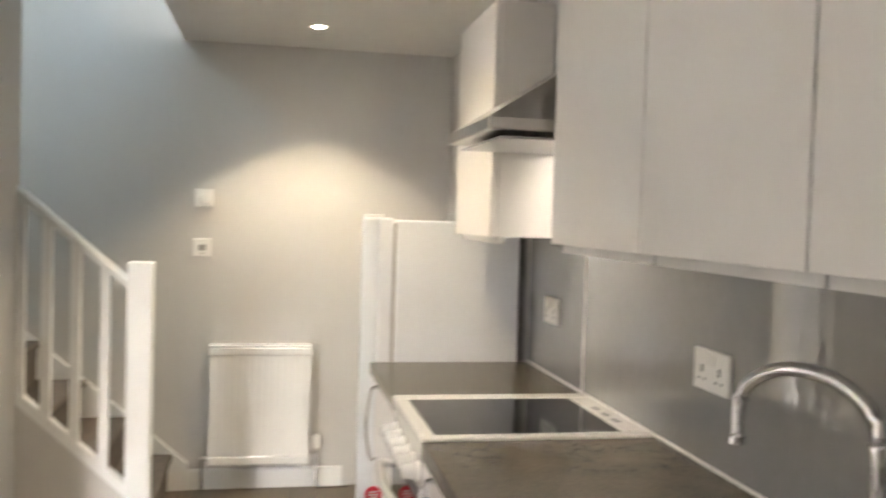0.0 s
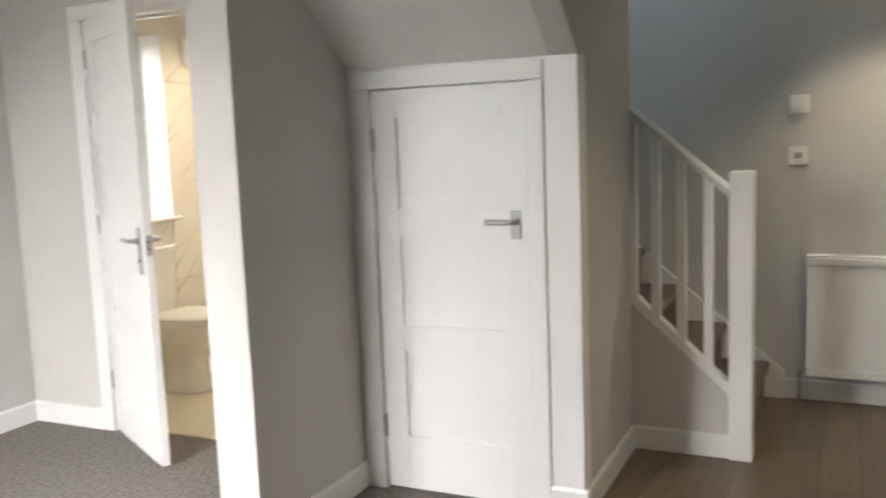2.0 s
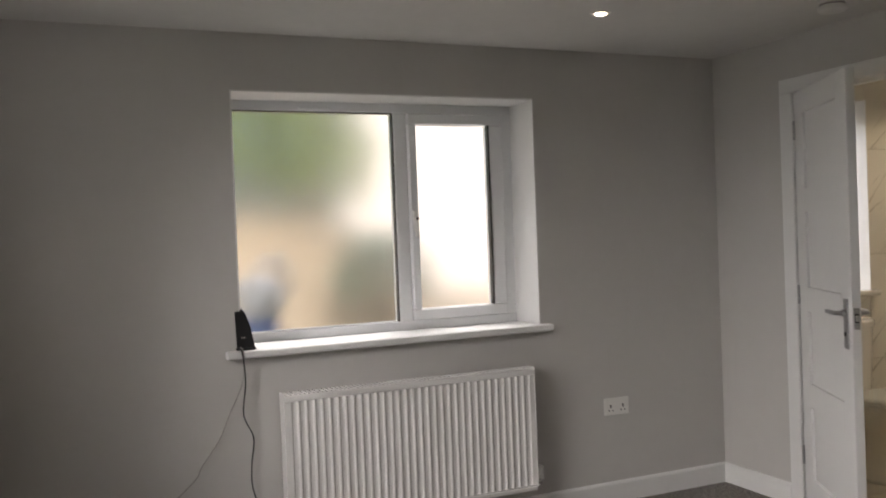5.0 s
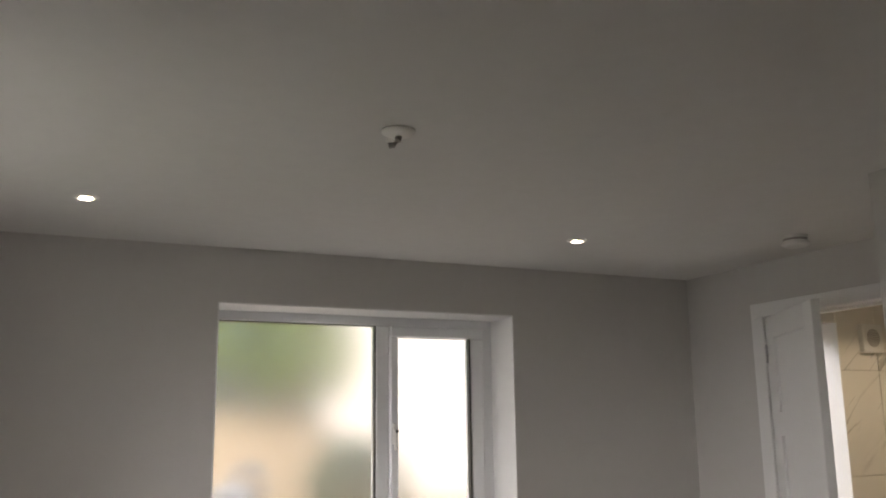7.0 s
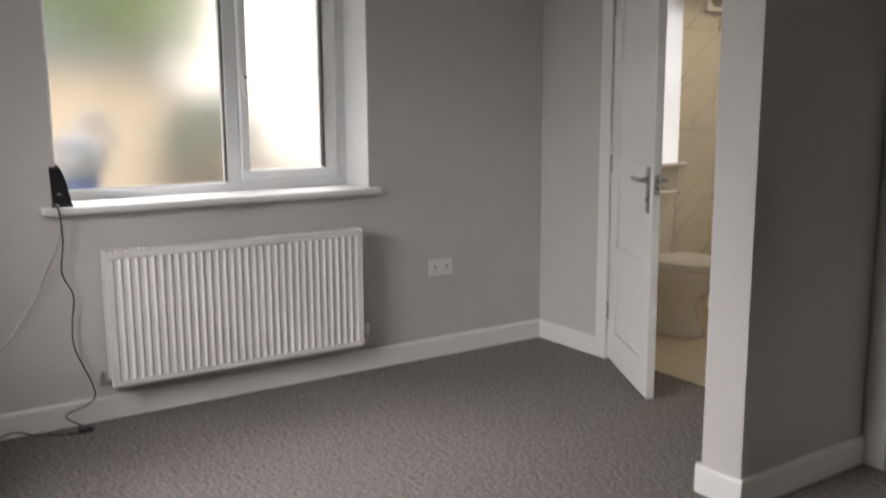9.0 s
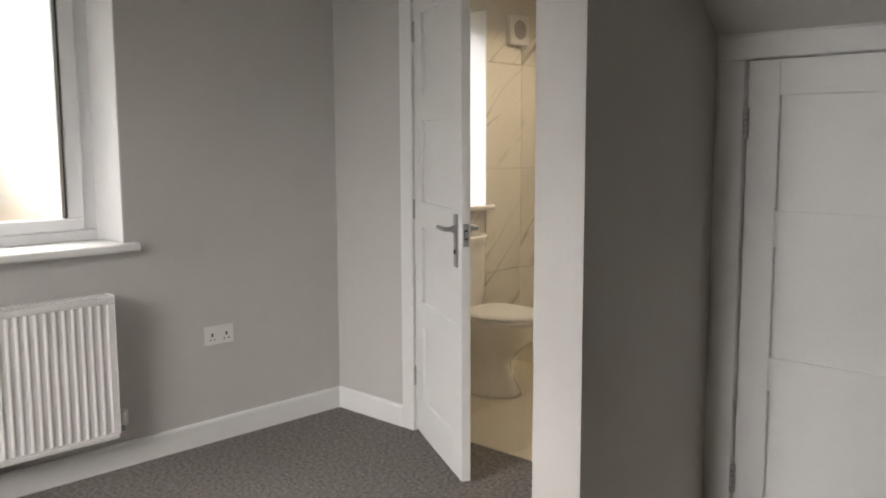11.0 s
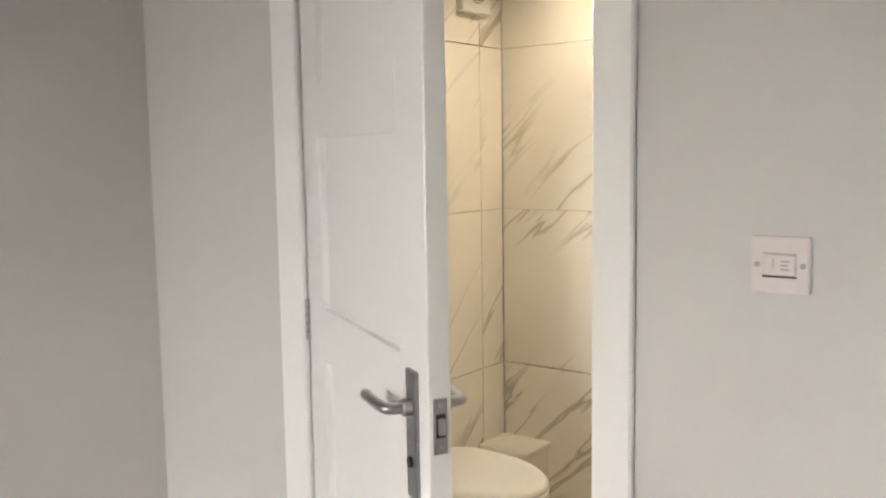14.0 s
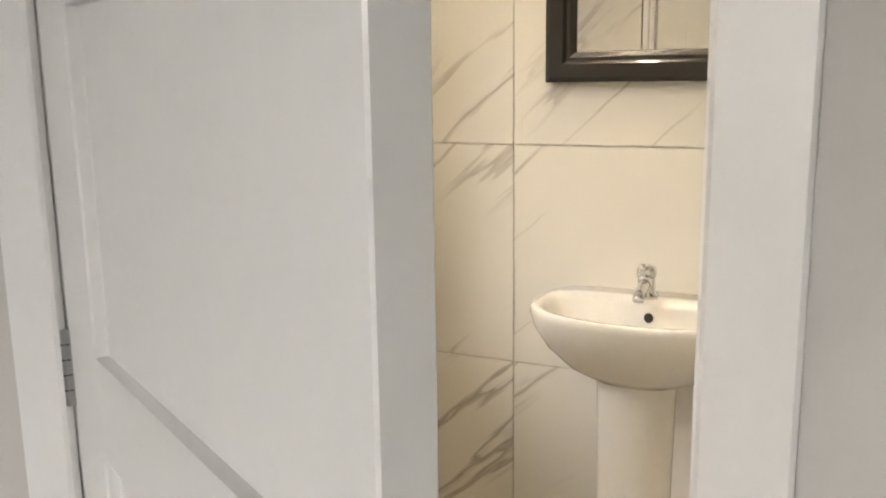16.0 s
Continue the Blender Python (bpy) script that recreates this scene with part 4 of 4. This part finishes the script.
def wall_unit(ya, yb, label):
    u = thing("wall_cabinet", ((UF + XE) / 2, (ya + yb) / 2, UB), label, "kitchen cabinet", "kitchen wall cabinets")
    h, d = (yb - ya) / 2, (XE - UF) / 2
    part("body", box(-d + 0.021, -h + 0.003, 0.0, d - 0.001, h - 0.003, UT - UB, 0.001), GLOSS, u)
    part("door", box(-d, -h + 0.0022, -0.001, -d + 0.0195, h - 0.0022, UT - UB, 0.0012), GLOSS, u, "glossy pale handleless door")
    part("light_pelmet", box(-d + 0.028, -h + 0.002, -0.02, -d + 0.046, h - 0.002, -0.001), CARCASS, u)
    return u


wall_unit(1.520, 2.0, "glossy pale grey handleless wall cabinet")
wall_unit(1.046, 1.517, "glossy pale grey handleless wall cabinet")
wall_unit(0.55, 1.043, "glossy pale grey handleless wall cabinet")
wall_unit(0.05, 0.547, "glossy pale grey handleless wall cabinet")
wall_unit(2.565, 3.06, "glossy pale grey wall cabinet beyond the extractor hood")

hood = thing("extractor_hood", (1.41, 2.27, 1.60), "stainless steel chimney extractor hood above the cooker", "extractor hood")
part("canopy_rim", box(-0.225, -0.25, 0.012, 0.215, 0.23, 0.042, 0.003), STEEL, hood)
part("canopy", loft([[(-0.223, -0.248, 0.042), (0.215, -0.248, 0.042), (0.215, 0.228, 0.042), (-0.223, 0.228, 0.042)], [(0.03, -0.12, 0.20), (0.215, -0.12, 0.20), (0.215, 0.12, 0.20), (0.03, 0.12, 0.20)]]), STEEL, hood)
part("chimney", box(0.035, -0.115, 0.20, 0.215, 0.115, H - 1.60, 0.002), STEEL, hood)
part("grease_filter", box(-0.19, -0.22, -0.004, 0.19, 0.20, 0.001), SATIN, hood)
part("hood_light", lathe([(0.022, -0.006), (0.022, -0.004)], (0.12, 0.15, 0), sides=16), LAMPG, hood, "glowing hood light")
lamp("hood_beam", "SPOT", look((1.53, 2.42, 1.588), (1.53, 2.4205, 0)), 0.3, (1, 0.92, 0.8), cone=150, blend=0.8, soft=0.02)

# ---- bathroom ----
downlight(-2.56, 4.34, "small round recessed bathroom light glowing warm", 10, 140, 0.6)
downlight(-2.05, 3.72, "small round recessed bathroom light glowing warm", 9.0, 140, 0.6)

fan = thing("extractor_fan", (BX, 4.455, 1.969), "white square extractor fan on the tiled wall", "extractor fan")
part("case", box(0, -0.085, -0.085, 0.035, 0.085, 0.085, 0.006, seg=2), PLAST, fan)
part("opening", lathe([(0.055, 0.0355), (0.055, 0.0365)], (0, 0, 0), "x", 24), GREYP, fan, "dark round grille opening")
for i in range(-4, 5):
    w = math.sqrt(max(0.055 ** 2 - (i * 0.012) ** 2, 0.0001))
    part("grille_slat", box(0.0365, -w, i * 0.012 - 0.0012, 0.041, w, i * 0.012 + 0.0012), PLAST, fan)


def oval(cx, cy, z, back, front, half, n=32, power=2.3):
    """A toilet or basin outline: squarer behind, round in front; the long axis is x."""
    ring = []
    for k in range(n):
        a = 2 * math.pi * k / n
        c, s = math.cos(a), math.sin(a)
        q = 2.0 if c > 0 else power + 1.2
        r = (abs(c) ** q + abs(s) ** q) ** (-1 / q)
        ring.append((cx + (front if c > 0 else back) * r * c, cy + half * r * s, z))
    return ring


wc = thing("toilet", (BX, 3.865, 0.0), "cream-white close-coupled toilet with its lid down", "toilet")
wc.scale = (0.985, 1.0, 1.02)
part("pan", loft([oval(0.36, 0, 0.0, 0.19, 0.155, 0.125), oval(0.36, 0, 0.025, 0.19, 0.15, 0.120), oval(0.36, 0, 0.09, 0.17, 0.10, 0.095), oval(0.36, 0, 0.17, 0.17, 0.085, 0.09), oval(0.37, 0, 0.24, 0.19, 0.14, 0.118), oval(0.38, 0, 0.32, 0.20, 0.235, 0.165), oval(0.38, 0, 0.385, 0.21, 0.262, 0.182), oval(0.38, 0, 0.405, 0.21, 0.265, 0.184)]), CERAMIC, wc, smooth=True)
part("seat", loft([oval(0.38, 0, 0.407, 0.18, 0.275, 0.188), oval(0.38, 0, 0.412, 0.182, 0.28, 0.192), oval(0.38, 0, 0.421, 0.18, 0.278, 0.19)]), PLAST, wc, smooth=True)
part("lid", loft([oval(0.38, 0, 0.424, 0.18, 0.277, 0.19), oval(0.38, 0, 0.432, 0.18, 0.279, 0.191), oval(0.38, 0, 0.442, 0.17, 0.268, 0.182), oval(0.38, 0, 0.446, 0.13, 0.22, 0.15)]), PLAST, wc, smooth=True)
part("cistern", loft([oval(0.10, 0, 0.405, 0.095, 0.09, 0.17, power=5), oval(0.10, 0, 0.60, 0.095, 0.095, 0.185, power=5), oval(0.10, 0, 0.775, 0.095, 0.10, 0.19, power=5)]), CERAMIC, wc)
part("cistern_lid", loft([oval(0.10, 0, 0.775, 0.098, 0.115, 0.20, power=5), oval(0.10, 0, 0.80, 0.098, 0.115, 0.20, power=5), oval(0.10, 0, 0.808, 0.095, 0.10, 0.19, power=5)]), CERAMIC, wc)
part("back_shelf", box(0.02, -0.16, 0.30, 0.22, 0.16, 0.405, 0.01), CERAMIC, wc)

bxp = thing("pipe_boxing", (BX + 0.113, BY - 0.11, 0.0), "low tiled pipe boxing in the bathroom corner", "boxing")
part("front", box(-0.111, -0.06, 0.0, 0.09, 0.108, 0.265), TILE, bxp)
part("top", box(-0.111, -0.07, 0.265, 0.10, 0.108, 0.285, 0.003), CERAMIC, bxp, "pale cream top")

bs = thing("pedestal_basin", (-2.325, BY - 0.003, 0.0), "cream-white ceramic basin on a pedestal", "basin")
bs.scale = (0.94, 0.83, 1.025)


def bowl_ring(z, half, front, back, n=36):
    ring = []
    for k in range(n):
        a = 2 * math.pi * k / n
        c, s = math.cos(a), math.sin(a)
        q = 2.25 if s < 0 else 5.0
        r = (abs(c) ** q + abs(s) ** q) ** (-1 / q)
        ring.append((half * r * c, -0.22 + (front if s < 0 else back) * r * s, z))
    return ring


part("bowl", loft([bowl_ring(0.622, 0.12, 0.10, 0.16), bowl_ring(0.648, 0.18, 0.14, 0.19), bowl_ring(0.692, 0.235, 0.175, 0.21), bowl_ring(0.738, 0.268, 0.205, 0.22), bowl_ring(0.772, 0.278, 0.215, 0.22), bowl_ring(0.785, 0.277, 0.214, 0.22), bowl_ring(0.79, 0.272, 0.208, 0.218), bowl_ring(0.788, 0.248, 0.183, 0.10), bowl_ring(0.775, 0.238, 0.173, 0.088), bowl_ring(0.72, 0.20, 0.14, 0.065), bowl_ring(0.68, 0.12, 0.09, 0.04), bowl_ring(0.67, 0.03, 0.03, 0.02)]), CERAMIC, bs, smooth=True)
part("pedestal", loft([[(0.12 * math.cos(a) * s, -0.23 + 0.10 * math.sin(a) * s, z) for a in [2 * math.pi * k / 28 for k in range(28)]] for z, s in ((0.0, 1.05), (0.04, 1.0), (0.08, 0.86), (0.35, 0.80), (0.60, 0.84), (0.66, 0.95))]), CERAMIC, bs, smooth=True)
part("overflow", lathe([(0.012, 0), (0.012, -0.003)], (0.01, -0.146, 0.752), "y", 16), DARK, bs, "dark overflow hole")
bt = part("tap", lathe([(0.032, 0.789), (0.030, 0.797), (0.024, 0.803), (0.023, 0.835), (0.025, 0.842)], (-0.01, -0.085, 0), sides=20), CHROME, bs, "chrome basin mixer tap", True)
part("spout", tube([(-0.01, -0.085, 0.822), (-0.01, -0.12, 0.824), (-0.01, -0.175, 0.812), (-0.01, -0.19, 0.800)], 0.0145, sides=14, smooth_steps=4), CHROME, bt, smooth=True)
part("cap", lathe([(0.026, 0.844), (0.027, 0.856), (0.022, 0.866), (0.008, 0.870)], (-0.01, -0.085, 0), sides=20), CHROME, bt, smooth=True)
part("lever", tube([(-0.01, -0.085, 0.860), (-0.01, -0.115, 0.868), (-0.01, -0.155, 0.876)], 0.0085, sides=12, smooth_steps=3), CHROME, bt, smooth=True)

mr = thing("wall_mirror", (-2.255, BY, 1.622), "mirror in a moulded black frame on the tiled wall", "mirror")
MW, MH, FW = 0.36, 0.29, 0.075
for sgn in (-1, 1):
    for horizontal in (0, 1):
        prof = [(0, 0.0), (0, 0.030), (0.012, 0.036), (0.045, 0.034), (0.052, 0.024), (0.060, 0.024), (FW, 0.012), (FW, 0.0)]
        rings = []
        for end in (-1, 1):
            ring = []
            for u, d in prof:
                if horizontal:
                    ring.append((end * (MW - u), -d, sgn * (MH - u)))
                else:
                    ring.append((sgn * (MW - u), -d, end * (MH - u)))
            rings.append(ring)
        part("frame_side", loft(rings), FRAMEB, mr)
part("mirror_glass", box(-MW + FW - 0.005, -0.010, -MH + FW - 0.005, MW - FW + 0.005, -0.004, MH - FW + 0.005), MIRROR, mr, "clear mirror glass")

# ---- outside, beyond the side window ----
struct("ground", box(-400, -400, -0.35, 400, 400, -0.21), GRASS, "rough garden ground", "ground")
bank = bmesh.new()
N = 26
grid = [[None] * N for _ in range(N)]
for i in range(N):
    for j in range(N):
        x, y = -4.7 - 5 * i / (N - 1), -4 + 10 * j / (N - 1)
        h = -0.1 + 1.75 * min(1, max(0, (-4.9 - x) / 2.6)) * (1 - 0.55 * min(1, max(0, (y - 2.2) / 1.0)))
        grid[i][j] = bank.verts.new((x, y, h + 0.10 * noise.noise((x * 1.3, y * 1.3, 0))))
for i in range(N - 1):
    for j in range(N - 1):
        bank.faces.new((grid[i][j], grid[i + 1][j], grid[i + 1][j + 1], grid[i][j + 1]))
tagged(put("garden_bank", bank, EARTH, smooth=True), "sandy earth bank rising outside the window", "bank", kind="structure")


def shrub(at, size, n, leaf_size, m, label, seed):
    rnd = random.Random(seed)
    s = thing("shrub", at, label, "shrub")
    stems = bmesh.new()
    for k in range(6):
        a = rnd.uniform(0, 6.28)
        tube([(0, 0, -0.3), (0.1 * math.cos(a), 0.1 * math.sin(a), size[2] * 0.3), (size[0] * 0.6 * math.cos(a), size[1] * 0.6 * math.sin(a), size[2] * 0.8)], 0.014, stems, 6)
    part("stems", stems, BARK, s)
    lv = bmesh.new()
    for k in range(n):
        a, b, r = rnd.uniform(0, 6.28), rnd.uniform(-0.4, 1.5), rnd.uniform(0.45, 1.0) ** 0.5
        wob = 1 + 0.3 * math.sin(3 * a + seed) * math.cos(2 * b)
        c = Vector((size[0] * r * wob * math.cos(a) * math.cos(b), size[1] * r * wob * math.sin(a) * math.cos(b), size[2] * (0.45 + 0.55 * r * wob * math.sin(b))))
        d, e = Vector((rnd.uniform(-1, 1), rnd.uniform(-1, 1), rnd.uniform(-0.6, 0.6))).normalized(), Vector((rnd.uniform(-1, 1), rnd.uniform(-1, 1), rnd.uniform(-1, 1))).normalized()
        e = d.cross(e).normalized()
        L = leaf_size * rnd.uniform(0.6, 1.3)
        lv.faces.new([lv.verts.new(p) for p in (c, c + d * L * 0.5 + e * L * 0.28, c + d * L, c + d * L * 0.5 - e * L * 0.28)])
    part("leaves", lv, m, s)


shrub((-7.3, 0.8, 1.55), (0.9, 1.2, 1.6), 1500, 0.14, LEAF, "green leafy shrub on top of the bank", 3)
shrub((-7.6, 2.1, 1.45), (0.8, 0.7, 1.4), 900, 0.14, LEAF, "green leafy shrub on top of the bank", 8)
shrub((-7.2, -0.8, 1.55), (0.9, 1.1, 1.5), 1200, 0.14, LEAF, "green leafy shrub on top of the bank", 5)
shrub((-6.0, 2.2, 0.75), (0.35, 0.42, 0.65), 900, 0.08, LEAFB, "blue-green bush on the earth bank", 4)
nb = thing("neighbour_wall", (-9.0, 7.0, -0.2), "white rendered garage beyond the garden", "building")
part("wall", wall_bm("x", -0.1, 0.1, -4.15, 4.0, 0, 4.5), RENDER, nb)
part("roof", box(-1.5, -4.25, 4.5, 0.25, 4.1, 4.65), GREYP, nb)
bk = thing("garden_bucket", (-4.35, 0.92, 0.72), "blue bucket with a clear plastic bag outside the window", "bucket")
part("bucket", lathe([(0.085, 0), (0.105, 0.25), (0.112, 0.26)], (0, 0, 0), sides=20), BLUE, bk)
rnd = random.Random(2)
part("bag", loft([[(r * (1 + 0.18 * rnd.uniform(-1, 1)) * math.cos(2 * math.pi * k / 18), r * (1 + 0.18 * rnd.uniform(-1, 1)) * math.sin(2 * math.pi * k / 18), z) for k in range(18)] for r, z in ((0.10, 0.24), (0.13, 0.30), (0.14, 0.38), (0.11, 0.44), (0.05, 0.47))]), BAG, bk, "crumpled clear plastic bag")
part("stick", tube([(0.02, 0.03, 0.2), (0.02, 0.09, 0.5), (0.02, 0.13, 0.58)], 0.012), BAG, bk)
for dx, dy in ((0.05, 0.03), (-0.03, 0.10)):
    loop = [(dx, dy - 0.06, 0.42), (dx, dy - 0.05, 0.52), (dx, dy + 0.02, 0.57), (dx, dy + 0.09, 0.50), (dx, dy + 0.10, 0.36)]
    part("bag_handle", tube(loop, 0.010, sides=8, smooth_steps=4), BAG, bk, smooth=True)
pl = thing("garden_table", (-4.35, 0.92, -0.22), "low weathered bench carrying the bucket", "bench")
part("top", box(-0.2, -0.3, 0.88, 0.2, 0.3, 0.92, 0.004), BARK, pl)
for x in (-0.16, 0.16):
    for y in (-0.25, 0.25):
        part("leg", box(x - 0.025, y - 0.025, 0.0, x + 0.025, y + 0.025, 0.88), BARK, pl)

# ---- bathroom tiles ----
TG = 0.0015
rows_z = [(0.0, 0.572), (0.572, 1.172), (1.172, 1.775), (1.775, H)]
tiles_n = struct("wall_tiles_north", box(BX, BY + 0.006, 0, PX0, BY + 0.0115, H), GROUT, "marble-look wall tiles with thin grout joints", "tiles")
cols = [BX, -2.712, -2.112, -1.512, PX0]
for a, b in zip(cols, cols[1:]):
    for c, d in rows_z:
        part("tile", box(a + TG, BY, c + TG, b - TG, BY + 0.006, d - TG, 0.0015), TILE, tiles_n)
tiles_w = struct("wall_tiles_west", box(BX - 0.0115, YD + 0.11, 0, BX - 0.006, 3.50, H), GROUT, "marble-look wall tiles with thin grout joints", "tiles")
gw = box(BX - 0.0115, 4.19, 0, BX - 0.006, BY, H)
box(BX - 0.0115, 3.50, 0, BX - 0.006, 4.19, 0.94, bm=gw)
box(BX - 0.0115, 3.50, 2.055, BX - 0.006, 4.19, H, bm=gw)
part("grout_bed", gw, GROUT, tiles_w)
cw = [YD + 0.12, 3.50, 3.915, 4.19, 4.515, BY]
for i, (a, b) in enumerate(zip(cw, cw[1:])):
    for c, d in rows_z:
        if 3.5 < (a + b) / 2 < 4.19:
            if c >= 1.1 and d < 2.0:
                continue
            if c == 0.572:
                d = 0.94
            if d == H:
                c = 2.055
        part("tile", box(BX - 0.006, a + TG, c + TG, BX, b - TG, d - TG, 0.0015), TILE, tiles_w)
tiles_s = struct("wall_tiles_south", wall_bm("y", YD + 0.11, YD + 0.118, BX, PX0, 0, H, [(-2.70, -1.953, -0.01, 2.025)]), TILE, "marble-look tiles round the inside of the doorway", "tiles")
tiles_e = struct("wall_tiles_east", box(PX0 - 0.008, YD + 0.118, 0, PX0 - 0.0005, BY, H), TILE, "marble-look tiles on the bathroom side wall", "tiles")
for i in range(4):
    for j in range(3):
        xa, ya = BX + i * 0.503, YD + 0.05 + j * 0.545
        part("tile", box(xa + TG, ya + TG, -0.006, min(xa + 0.503, PX0) - TG, min(ya + 0.545, BY) - TG, 0.004, 0.001), FTILE, floor_b)

# ---- kitchen floor boards ----
pw, plen = 0.152, 1.22
x = SX
i = 0
while x < WF + 0.12:
    y = YS - (i * 0.43) % plen
    while y < YN:
        ya, yb = max(y, YS), min(y + plen, YN)
        if yb - ya > 0.05:
            part("plank", box(x + 0.001, ya + 0.001, -0.004, x + pw - 0.001, yb - 0.001, 0.001, 0.0008), VINYL, floor_k)
        y += plen
    x += pw
    i += 1
struct("trim_floor_bar", box(SX - 0.012, YS, 0.0, SX + 0.016, CY - 0.018, 0.006, 0.002), SATIN, "thin metal bar between carpet and vinyl", "threshold strip")
